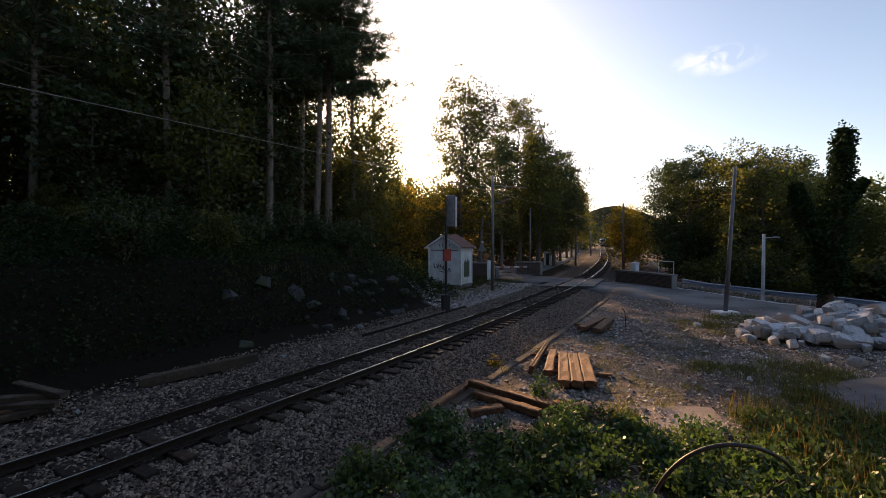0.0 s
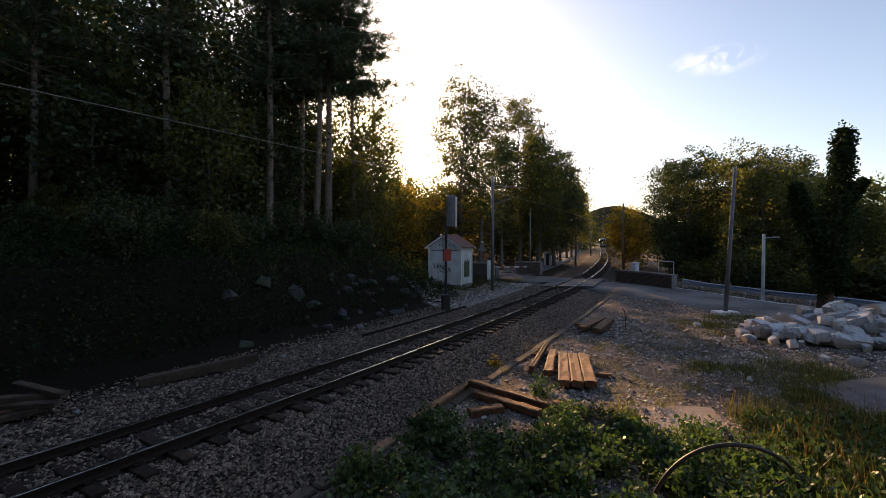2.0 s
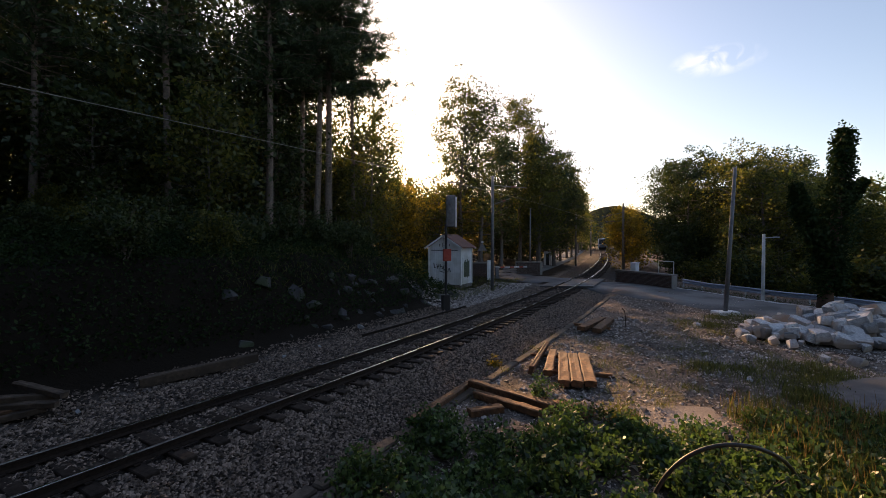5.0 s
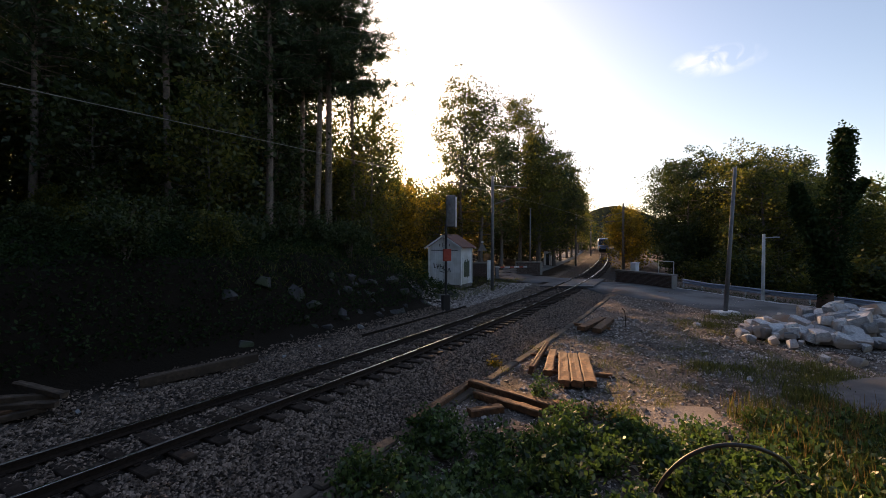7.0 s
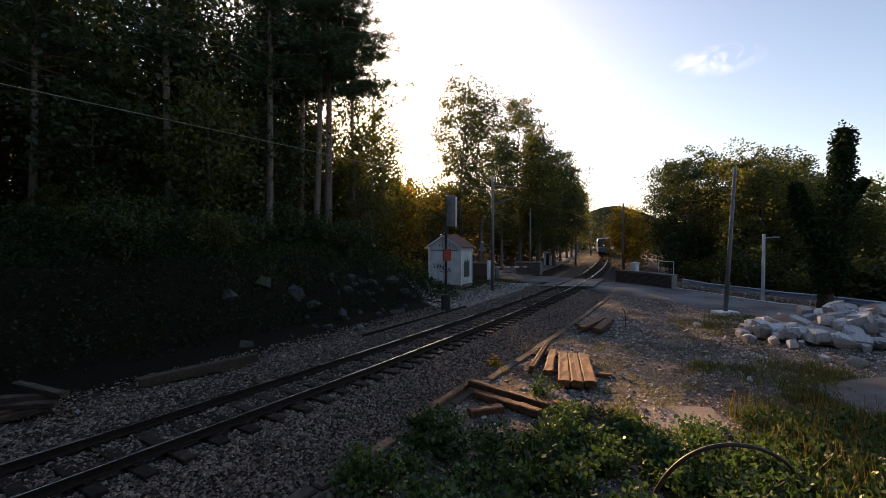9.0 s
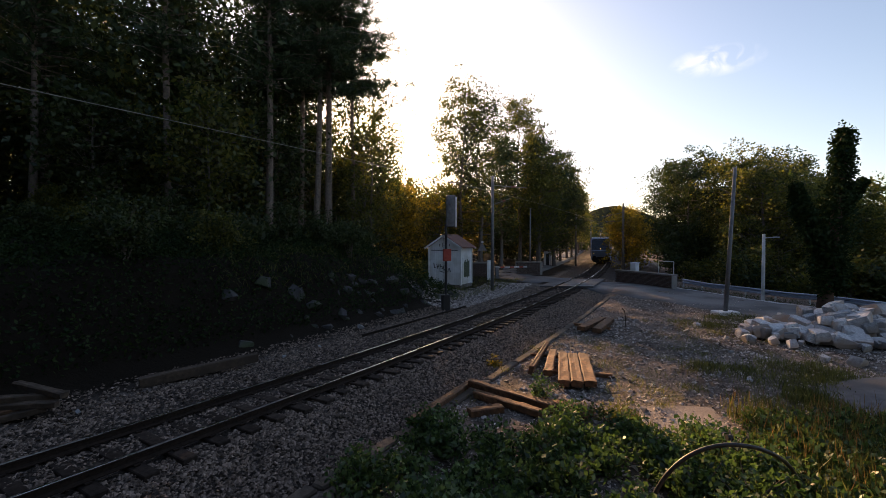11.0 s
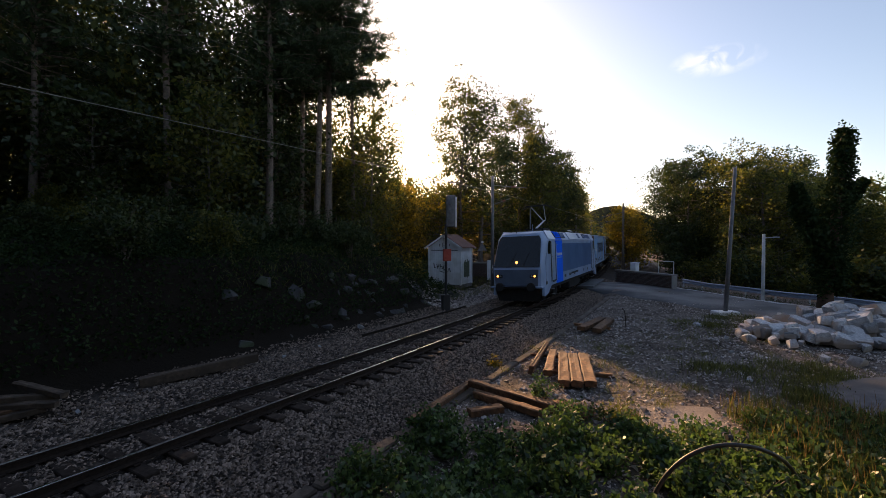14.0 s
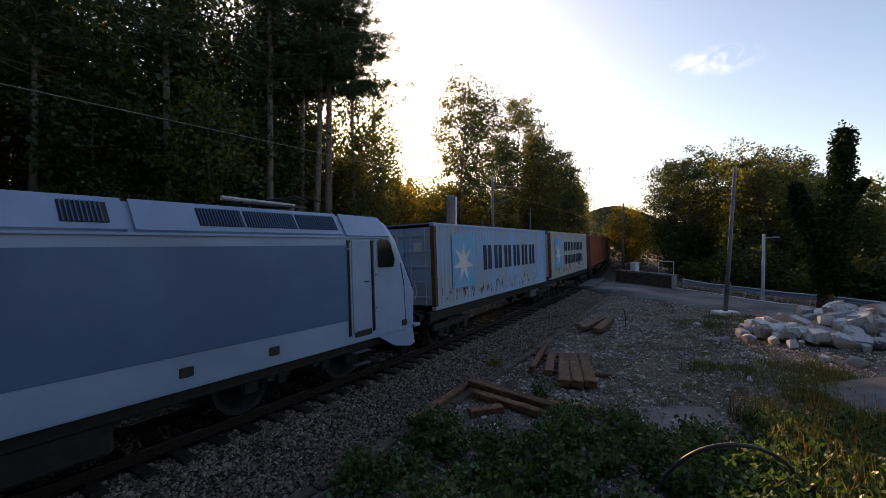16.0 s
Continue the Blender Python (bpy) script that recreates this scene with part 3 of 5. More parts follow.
# woods on the bank: tall pines with leafy trees between and behind them
PINE = "tall dark pine with a bare straight trunk on the bank"
rnd = random.Random(11)
pines = [(-23.6, 24.5, 22, 0.40, 3.8), (-17.6, 27.6, 24, 0.46, 3.8), (-13.8, 34.5, 24, 0.42, 4.2), (-11.2, 33.5, 25, 0.52, 4.4), (-9.9, 33.0, 26, 0.54, 5.4), (-9.1, 33.8, 26, 0.49, 6.2), (-7.5, 36.5, 27, 0.55, 5.8), (-12.2, 30.0, 24, 0.46, 3.6),
         (-20.5, 33, 24, 0.36, 3.9), (-15.2, 37, 24, 0.36, 3.9), (-27, 29, 22, 0.3, 3.9), (-30, 22, 22, 0.3, 3.9), (-12.8, 40, 25, 0.45, 3.9), (-24, 38, 24, 0.3, 3.9), (-34, 31, 23, 0.25, 3.9), (-18.6, 42, 25, 0.3, 3.9),
         (-30.5, 40, 24, 0.25, 3.9), (-39, 26, 22, 0.25, 3.9), (-14.6, 46, 24, 0.45, 3.9), (-25, 47, 25, 0.25, 3.9), (-36, 46, 24, 0.25, 3.9), (-44, 36, 23, 0.25, 3.9)]
for i, (x, y, h, bare, reach) in enumerate(pines):
    pine("pine_tree", x, y, h, reach, bare, 25000 if 3 < i < 7 else 14500 if i < 8 else 9500, 100 + i, PINE, 0.2 + 0.05 * (i % 3))
LEAFY = "leafy autumn tree in the shade of the pines"
under = [(-14, 25.5, 9), (-19.5, 24, 8), (-25.5, 21, 8), (-13.2, 32.5, 11), (-17, 38, 12), (-22, 29.5, 11), (-29, 33, 11), (-33, 26, 9), (-11.4, 37, 12), (-21.5, 43, 13), (-27, 44, 13), (-38, 33, 12), (-15.4, 47, 14),
         (-33, 52, 15), (-20, 54, 15), (-42, 44, 14), (-27, 60, 16), (-10, 52, 12), (-14, 62, 14), (-37, 62, 16), (-50, 50, 15), (-22, 70, 17), (-6.5, 60, 12.5)]
for i, (x, y, h) in enumerate(under):
    tree("leafy_tree", x, y, h, h * 0.3, 0.15, 4300, 0.3, (L_MAPLE, L_DARK, L_MAPLE, L_DARK, L_YELLOW)[i % 5], 200 + i, LEAFY, 0.11)
# the thin tree that stands before the sun, and yellow ones beyond the hut, coloured as if backlit
tree("leafy_tree", -6.0, 35.5, 12.6, 3.3, 0.2, 9500, 0.2, L_MAPLE, 301, "slim leafy tree with the low sun behind it", 0.13)
tree("leafy_tree", -6.9, 38.5, 16.8, 3.5, 0.42, 8200, 0.22, L_MAPLE, 303, "slim leafy tree with the low sun behind it", 0.13)
tree("leafy_tree", -9.6, 38.5, 10.0, 2.6, 0.15, 3800, 0.26, L_MAPLE, 302, "slim yellowing tree at the edge of the woods", 0.10)
for i, (x, y, h, mt) in enumerate(((-4.2, 44, 8.5, L_YELLOW), (-1.5, 52, 9, L_YELLOW), (-7, 48, 9.5, L_DARK), (1.5, 58, 9.5, L_YELLOW), (-3.5, 64, 9.5, L_MAPLE), (4.5, 66, 11, L_YELLOW), (9, 72, 12, L_DARK), (14.5, 78, 12, L_YELLOW))):
    tree("leafy_tree", x, y, h, h * 0.32, 0.12, 4200, 0.32, mt, 310 + i, "leafy tree at the edge of the woods beyond the hut", 0.11)
# the tall pair beyond the crossing
TALL = "tall green-brown tree with an open airy crown"
for i, (x, y, h, w, n) in enumerate(((1.9, 46, 21.8, 3.7, 12000), (4.1, 47, 21.0, 3.2, 9500), (-0.2, 47.5, 10.5, 2.8, 4500), (7.2, 53, 17.5, 2.6, 8500), (10.4, 58, 24.2, 4.0, 17000), (13.6, 61, 20.6, 3.8, 15000), (12.6, 56, 15.5, 3.8, 13000), (17.6, 68, 19.0, 4.4, 15000), (16.6, 64, 14.0, 4.0, 11000),
                                      (21.4, 78, 18.0, 4.4, 13000), (25.5, 88, 17.5, 4.4, 10000), (29.5, 98, 17.5, 4.2, 6500), (35, 112, 16.5, 4.2, 5500), (40, 126, 16, 4.2, 4500), (48, 148, 15, 4.5, 4000), (53, 168, 15, 4.5, 3500), (60, 190, 15, 5, 3500))):
    tree("tall_tree", x, y, h, w, 0.2, n, 0.19 + y * 0.0014, L_DARK if i in (1, 3, 5, 7, 8, 10, 12) else L_MAPLE, 340 + i, TALL, 0.24)
# right-hand woods below the road
RW = "dense leafy tree behind the road guard rail"
for i, (x, y, h, w) in enumerate(((28.6, 50, 15.8, 4.3), (32, 46, 17.5, 4.8), (36, 48, 17.5, 5), (30, 40, 15, 4.2), (35.5, 40, 13.8, 4.4), (40, 44, 13.2, 4.8), (33, 55, 17, 5), (42, 52, 17.5, 5), (45, 37, 12.5, 4.4), (49, 46, 11.5, 5), (39, 33, 11.5, 4), (45, 30, 11, 4.2), (52, 37, 12.5, 4.6), (34, 64, 17, 5), (38, 70, 18, 5), (48, 62, 19, 5), (58, 50, 14.5, 5), (50, 27, 10.5, 4.3), (41, 24, 9.5, 3.6), (60, 38, 13, 5))):
    # L_MAPLE's brighter leaves make the listed trees look sunlit; L_DARK the shaded ones.
    tree("leafy_tree", x, y, h, w, 0.1, 17000 if i < 8 else 12000 if i < 12 else 8500, 0.27, L_MAPLE if i in (1, 3, 4, 5, 8, 9, 10, 11, 17, 18) else L_DARK, 360 + i, RW, 0.2)
for i, (x, y, h, w, mt) in enumerate(((24.6, 58, 8.5, 3.0, L_YELLOW), (27.5, 62, 8.0, 3.0, L_YELLOW), (26.5, 47, 6.5, 2.6, L_DARK), (36, 84, 11, 3.4, L_YELLOW), (44, 104, 12, 4, L_MAPLE), (54, 124, 12, 4, L_YELLOW), (66, 150, 12, 4.5, L_MAPLE), (80, 180, 13, 5, L_DARK))):
    tree("leafy_tree", x, y, h, w, 0.06, 4200, 0.3, mt, 390 + i, "low yellow-green tree beside the railway", 0.12)


def wood(name, cx, cy, rx, ry, n, h, leaf, material, seed, label):
    """A far wood: many leafy clumps over a patch of ground."""
    g = np.random.default_rng(seed)
    k = max(8, n // 160)
    x, y = cx + rx * g.uniform(-1, 1, k), cy + ry * g.uniform(-1, 1, k)
    hh = h * g.uniform(0.6, 1.1, k)
    i = g.integers(0, k, n)
    u = g.random(n)
    d = g.normal(0, 1, (n, 2)) * (h * 0.13 * np.sin(np.pi * (0.15 + 0.8 * u)))[:, None]
    z = height(x, y)[i] + hh[i] * (0.05 + 0.95 * u)
    ob = leaves(name, np.stack([x[i] + d[:, 0], y[i] + d[:, 1], z], 1), leaf, material, None, g)
    return tagged(ob, label, "woodland", kind="stuff")


wood("far_wood", -60, 85, 50, 28, 14000, 22, 1.1, L_DARK, 1, "dark far woodland behind the bank")
wood("far_wood", -75, 40, 25, 35, 9000, 22, 1.1, L_DARK, 2, "dark far woodland on the slope")
wood("far_wood", -8, 105, 30, 20, 9000, 13, 0.9, L_YELLOW, 3, "yellow far woodland beyond the crossing")
wood("far_wood", 75, 70, 30, 30, 12000, 17, 1.0, L_DARK, 4, "dark far woodland below the road")
wood("far_wood", 40, 200, 22, 60, 13000, 15, 1.1, L_DARK, 5, "far woodland beside the railway")
wood("far_wood", 112, 210, 28, 70, 13000, 13, 1.1, L_DARK, 6, "far woodland beside the railway")
wood("near_wood", -30, 36, 16, 10, 66000, 25, 0.42, L_DARK, 7, "dense dark thicket between the pines")
wood("near_wood", -21, 43, 8, 7, 21000, 21, 0.42, L_DARK, 8, "dense dark thicket between the pines")
wood("near_wood", -45, 24, 18, 14, 50000, 26, 0.5, L_DARK, 9, "dense dark thicket on the slope")
# Next three woods are added, mostly out of view, to cut sky light.
wood("near_wood", -45, -10, 26, 22, 24000, 22, 0.8, L_DARK, 10, "woodland added along the slope to darken the left side")
wood("near_wood", -25, 0, 7, 12, 95000, 22, 0.2, L_DARK, 12, "woodland added along the slope to darken the left side")
wood("near_wood", 0, -16, 16, 5, 10000, 20, 1.0, L_DARK, 13, "unseen woodland added behind the viewpoint to block sky light")
wood("near_wood", 4, 76, 15, 6, 15000, 12, 0.5, L_DARK, 14, "dark thicket beyond the level crossing")
# another unseen wood, added to screen off the sky behind
wood("near_wood", 5, -32, 40, 12, 20000, 20, 1.2, L_DARK, 11, "unseen woodland added behind the viewpoint to block sky light")

# far hill closing the valley
HX, HY = np.meshgrid(np.linspace(-200, 900, 90), np.linspace(560, 1100, 40))
HZ = -10 + 66 * np.exp(-(((HX - 300) / 80) ** 2 + ((HY - 780) / 200) ** 2)) + 34 * np.exp(-(((HX - 520) / 200) ** 2 + ((HY - 800) / 200) ** 2)) + 26 * np.exp(-(((HX + 40) / 160) ** 2 + ((HY - 800) / 200) ** 2)) + 2.0 * wave(HX, HY, 0.09) + 1.2 * wave(HX, HY, 0.3)
tagged(grid_mesh("far_hill", HX, HY, HZ, M_HILL), "low wooded hill in the evening haze", "hill", kind="structure")
# the sun's disc itself
bm = bmesh.new()
bmesh.ops.create_uvsphere(bm, u_segments=24, v_segments=12, radius=52)
disc = part("sun_disc", bm, glow("sun_glow", (1.0, 0.86, 0.55), 30))
disc.location = Vector(EYE) + Vector((-141, 755.6, 206.5)).normalized() * 3000
tagged(disc, "low evening sun shining through the trees", "sun", kind="structure")

# thin high cloud
cm = bpy.data.materials.new("thin_cloud")
cm.use_nodes = True
cn, cl = cm.node_tree.nodes, cm.node_tree.links
tcn, no = cn.new("ShaderNodeTexCoord"), cn.new("ShaderNodeTexNoise")
no.inputs["Scale"].default_value, no.inputs["Detail"].default_value, no.inputs["Distortion"].default_value = 0.009, 7, 0.9
gr_, rm, mu = cn.new("ShaderNodeTexGradient"), cn.new("ShaderNodeMapRange"), cn.new("ShaderNodeMath")
gr_.gradient_type = "SPHERICAL"
mp = cn.new("ShaderNodeMapping")
mp.inputs["Scale"].default_value = (1 / 160, 1 / 82, 1 / 82)
cl.new(tcn.outputs["Object"], mp.inputs["Vector"])
cl.new(mp.outputs[0], gr_.inputs["Vector"])
cl.new(tcn.outputs["Object"], no.inputs["Vector"])
rm.inputs["From Min"].default_value, rm.inputs["From Max"].default_value = 0.42, 0.72
cl.new(no.outputs["Fac"], rm.inputs["Value"])
mu.operation = "MULTIPLY"
cl.new(rm.outputs[0], mu.inputs[0])
cl.new(gr_.outputs["Fac"], mu.inputs[1])
tr_, em, mx_ = cn.new("ShaderNodeBsdfTransparent"), cn.new("ShaderNodeEmission"), cn.new("ShaderNodeMixShader")
em.inputs["Color"].default_value, em.inputs["Strength"].default_value = (1.0, 0.98, 0.95, 1), 0.75
cl.new(mu.outputs[0], mx_.inputs[0])
cl.new(tr_.outputs[0], mx_.inputs[1])
cl.new(em.outputs[0], mx_.inputs[2])
cl.new(mx_.outputs[0], cn["Material Output"].inputs["Surface"])
bm = bmesh.new()
bmesh.ops.create_grid(bm, x_segments=8, y_segments=8, size=1, matrix=Matrix.Diagonal((170, 90, 1, 1)))
cloud = part("cloud", bm, cm)
cloud.matrix_basis = Matrix.Translation(Vector(EYE) + Vector((478, 755, 318)).normalized() * 2000) @ pose(0, 0, 0, 66, 0, -28)
tagged(cloud, "small thin white evening cloud", "cloud", kind="structure")


# ---- hut, signal, poles ----
def zat(x, y):
    return float(height(x, y))


def hut():
    z0 = zat(0.6, 34.2) - 0.08
    t = empty("trackside_hut", pose(0.62, 35.0, z0, rz=-25), "small white hut with graffiti and a red-brown roof", "hut")
    w, d, h, rise = 2.75, 2.35, 3.05 - z0, 0.92
    part("plinth", B(0, 0, 0.1, w + 0.06, d + 0.06, 0.3, bevel=0.02), M_CONC, t)
    part("wall", hull([(x * w / 2, y * d / 2, z) for x in (-1, 1) for y in (-1, 1) for z in (0.2, h)] + [(0, y * d / 2, h + rise) for y in (-1, 1)]), M_WHITE, t)
    for k in range(14):
        x = -w / 2 + 0.1 + k * (w - 0.2) / 13
        part("board", B(x, -d / 2 - 0.008, (0.25 + h) / 2, 0.17, 0.016, h - 0.25), M_WHITE, t)
    for sgn in (-1, 1):
        a, b = Vector((0, 0, h + rise + 0.06)), Vector((sgn * (w / 2 + 0.28), 0, h - 0.06))
        sl_ = part("roof", hull([(v.x, y * (d / 2 + 0.28), v.z + q) for v in (a, b) for y in (-1, 1) for q in (0, 0.07)]), M_ROOF, t)
        for y in (-1, 1):
            part("barge_board", hull([(v.x, y * (d / 2 + 0.285) + e, v.z + q) for v in (a, b) for e in (-0.012, 0.012) for q in (-0.13, 0.03)]), M_WHITE, sl_)
    for sx in (-1, 1):
        for sy in (-1, 1):
            part("corner_board", B(sx * (w / 2 + 0.005), sy * (d / 2 + 0.005), h / 2 + 0.1, 0.13, 0.13, h - 0.2, bevel=0.008), M_WHITE, t)
    # gable slats, lintel strip
    for k in range(4):
        part("gable_slat", B(-0.42 + k * 0.28, -d / 2 - 0.02, h + 0.16, 0.07, 0.02, 0.36 - 0.16 * abs(k - 1.5) / 1.5), M_POLE, t)
    part("lintel", B(0, -d / 2 - 0.018, h - 0.25, w - 0.4, 0.03, 0.07), M_POLE, t)
    # scrawled paint: strokes of black
    g = bmesh.new()
    y0 = -d / 2 - 0.022
    strokes = (((-0.72, 1.72), (-0.66, 1.32), (-0.5, 1.3)), ((-0.45, 1.62), (-0.36, 1.25), (-0.25, 1.6)), ((-0.4, 1.45), (-0.28, 1.43)), ((-0.15, 1.6), (-0.17, 1.2), (0.05, 1.25), (0.02, 1.45), (-0.13, 1.42)),
               ((0.12, 1.5), (0.2, 1.12), (0.34, 1.42)), ((0.4, 1.38), (0.44, 1.05), (0.62, 1.1), (0.6, 1.3)), ((0.66, 1.35), (0.74, 1.0)), ((-0.2, 1.08), (0.1, 0.98)))
    for st_ in strokes:
        tube(g, [(x - 0.22, y0, z + 0.22) for x, z in st_], 0.036, 5)
    part("graffiti", g, M_BLACK, t, "black scrawled graffiti strokes")
    # painted board on the side wall
    fr = part("side_board", B(w / 2 + 0.02, 0.02, 1.38, 0.04, 1.7, 2.0, bevel=0.01), M_WHITE, t)
    g = bmesh.new()
    for k, (yy, hh) in enumerate(((-0.5, 1.25), (-0.3, 1.4), (-0.08, 1.2), (0.12, 1.5), (0.32, 1.25), (0.5, 1.35))):
        box(g, w / 2 + 0.05, yy, 1.42 + 0.05 * (k % 2), 0.012, 0.19, hh, bevel=0.005)
    part("mural", g, M_GREEN, fr, "dark green painted mural")
    return t


hut()


def signal():
    x, y = 0.15, 23.6
    t = empty("railway_signal", pose(x, y, zat(x, y) - 0.05, rz=14), "tall railway signal mast with a grey head", "signal")
    part("foot_box", B(0, 0, 0.45, 0.42, 0.42, 0.95, bevel=0.03), M_BLACK, t)
    part("pole", T([(0, 0, 0), (0, 0, 4.85)], 0.065, 10), M_BLACK, t)
    for k in range(9):
        part("ladder_rung", T([(-0.17, -0.1, 1.0 + k * 0.38), (0.05, -0.1, 1.0 + k * 0.38)], 0.012, 5), M_BLACK, t)
    for xx in (-0.17, 0.05):
        part("ladder_rail", T([(xx, -0.1, 0.9), (xx, -0.1, 4.3)], 0.014, 5), M_BLACK, t)
    part("signal_box", B(0.04, -0.12, 3.12, 0.44, 0.22, 0.66, bevel=0.02), M_RED, t, "faded red box")
    hd = part("signal_head", B(0.28, 0, 5.55, 0.52, 0.2, 1.75, bevel=0.04), M_POLE, t, "weathered grey back of the signal head")
    for k, z in enumerate((6.05, 5.55, 5.05)):
        part("hood", T([(0.28, -0.1, z), (0.28, -0.22, z)], [0.14, 0.15], 12), M_POLE, hd)
    part("side_plate", B(0.58, 0, 5.5, 0.08, 0.12, 1.65, bevel=0.01), M_WHITE, hd)
    part("bracket", B(0.14, 0, 4.7, 0.3, 0.08, 0.08, bevel=0.01), M_BLACK, t)
    part("platform", B(0.0, -0.05, 4.22, 0.6, 0.5, 0.04, bevel=0.008), M_BLACK, t)
    return t


signal()


def mast(x, y, h, r, material, label, arms=(), lean=(0, 0), foot=False, name="line_pole"):
    z = zat(x, y) - 0.05
    t = empty(name, pose(x, y, z), label, "pole")
    part("shaft", T([(0, 0, 0), (lean[0] * 0.5, lean[1] * 0.5, h / 2), (lean[0], lean[1], h)], [r, r * 0.9, r * 0.75], 12), material, t, smooth=True)
    if foot:
        part("concrete_foot", B(0, 0, 0.08, 1.15, 0.7, 0.3, bevel=0.03), M_WHITE, t, "pale concrete footing slab")
    for (x0, z0, x1, z1) in arms:
        part("bracket_arm", T([(lean[0] * z0 / h + x0, 0, z0), (lean[0] * z0 / h + x1, 0, z1)], 0.03, 6), M_POLE, t)
        part("insulator", T([(x1 * 0.55, 0, z0 + (z1 - z0) * 0.55), (x1 * 0.7, 0, z0 + (z1 - z0) * 0.7)], 0.07, 8), M_ROOF, t)
    return t


mast(3.82, 33.0, 8.9, 0.14, M_POLE, "grey steel line mast with bracket arms beside the hut", ((0, 8.2, 2.6, 8.0), (0, 6.7, 1.4, 7.2)))
mast(14.85, 22.4, 7.75, 0.11, M_POLE, "grey leaning steel pole on a pale concrete foot", (), (0.42, 0), True)
mast(23.4, 55.5, 9.0, 0.16, M_WOODPOLE, "dark wooden line pole beside the curve", ((0, 7.8, -2.8, 7.2), (0, 6.7, -2.2, 6.6)))
mast(9.9, 48.5, 7.6, 0.09, M_POLE, "slim grey lamp pole beyond the crossing", ())
mast(32.5, 46, 11.5, 0.13, M_WOODPOLE, "wooden pole standing among the trees", ())
mast(36.0, 104, 8.5, 0.15, M_POLE, "far grey line mast beside the track", ((0, 7.4, 2.5, 7.0),))
mast(20.2, 65, 8.2, 0.14, M_POLE, "far grey line mast beside the track", ((0, 7.2, 2.5, 6.9),))
mast(56.5, 138, 8.5, 0.16, M_POLE, "far grey line mast beside the track", ((0, 7.4, -2.5, 7.0),))

lamp = empty("street_lamp", pose(20.5, 27.3, zat(20.5, 27.3) - 0.05), "pale slim lamp post with a short arm", "street lamp")
part("post", T([(0, 0, 0), (0, 0, 4.35)], [0.11, 0.085], 10), M_WHITE, lamp, smooth=True)
part("arm", T([(0, 0, 4.1), (0.75, 0, 4.16)], 0.03, 6), M_GALV, lamp)
part("lamp_head", B(0.8, 0, 4.15, 0.35, 0.16, 0.09, bevel=0.02), M_GALV, lamp)

# contact wire over the track, from mast to mast
wire = empty("contact_wire", Matrix(), "thin overhead contact wire above the track", "wire")
pts = [track_pose(s, 1.0, 0) @ Vector((0.22 * math.sin(s * 0.075), 0, 5.86 + 0.05 * math.cos(s * 0.12))) for s in np.arange(-30, 200, 2.5)]
part("wire", T(pts, 0.008, 5), M_WIRE, wire)

# ---- low walls and crossing furniture ----
bk = mesh_of(box(bmesh.new(), 0, 0, 0, 0.29, 0.12, 0.085, bevel=0.006), "brick", M_BRICK)


def brick_wall(x, y, rz, length, h, thick, label, cap=M_CONC):
    t = empty("low_wall", pose(x, y, zat(x, y) - 0.15, rz=rz), label, "wall")
    part("core", B(0, 0, h / 2, length - 0.02, thick - 0.03, h), M_MORTAR, t)
    rows, cols = int(h / 0.1), int(length / 0.305)
    for r in range(rows):
        for k in range(cols):
            for face in (-1,):
                xx = -length / 2 + 0.16 + k * 0.305 + (0.15 if r % 2 and k < cols - 1 else 0)
                shared("brick", bk, t, pose(xx, face * (thick / 2 - 0.05), 0.06 + r * 0.1))
    n = max(2, int(length / 0.9))
    for k in range(n):
        part("coping_stone", B(-length / 2 + (k + 0.5) * length / n, 0, h + 0.05, length / n - 0.012, thick + 0.12, 0.1, bevel=0.015), cap, t)
    return t


brick_wall(3.7, 42.8, -8, 1.9, 1.45, 0.5, "short red-brown brick wall beside the road")
brick_wall(9.8, 48.8, -6, 3.0, 1.55, 0.9, "low brown brick block with a concrete cap")
brick_wall(16.75, 35.6, -71, 6.2, 1.15, 0.5, "dark brick parapet with uneven coping along the road")
post = empty("white_post", pose(4.3, 39.6, zat(4.3, 39.6)), "pale concrete post beside the crossing", "post")
part("shaft", B(0, 0, 0.9, 0.42, 0.3, 1.9, bevel=0.03), M_WHITE, post)
cab = empty("relay_cabinet", pose(16.9, 37.6, zat(16.9, 37.6) + 1.08, rz=-70), "small white box standing on the parapet", "cabinet")
part("body", B(0, 0, 0.3, 0.6, 0.45, 0.7, bevel=0.03), M_WHITE, cab)
part("lid", B(0, 0, 0.68, 0.68, 0.52, 0.07, bevel=0.02), M_GALV, cab)
rail = empty("hand_rail", pose(18.3, 35.0, zat(18.3, 35.0), rz=-60), "pale tubular hand rail behind the parapet", "railing")
for xx in (-0.65, 0.65):
    part("upright", T([(xx, 0, 0), (xx, 0, 2.0)], 0.03, 6), M_WHITE, rail)
part("top_bar", T([(-0.65, 0, 2.0), (0.65, 0, 2.0)], 0.03, 6), M_WHITE, rail)
bar = empty("barrier_boom", pose(5.2, 41.2, zat(5.2, 41.2), rz=8), "red and white striped crossing barrier boom", "barrier")
for q in range(3):
    part("red_stripe", B(0.55 + q * 0.95, 0, 1.1, 0.42, 0.085, 0.115, bevel=0.01), M_RED, bar)
part("pivot", B(0, 0, 0.55, 0.35, 0.35, 1.1, bevel=0.03), M_POLE, bar)
part("boom", B(1.4, 0, 1.1, 3.2, 0.07, 0.1, bevel=0.01), M_WHITE, bar)

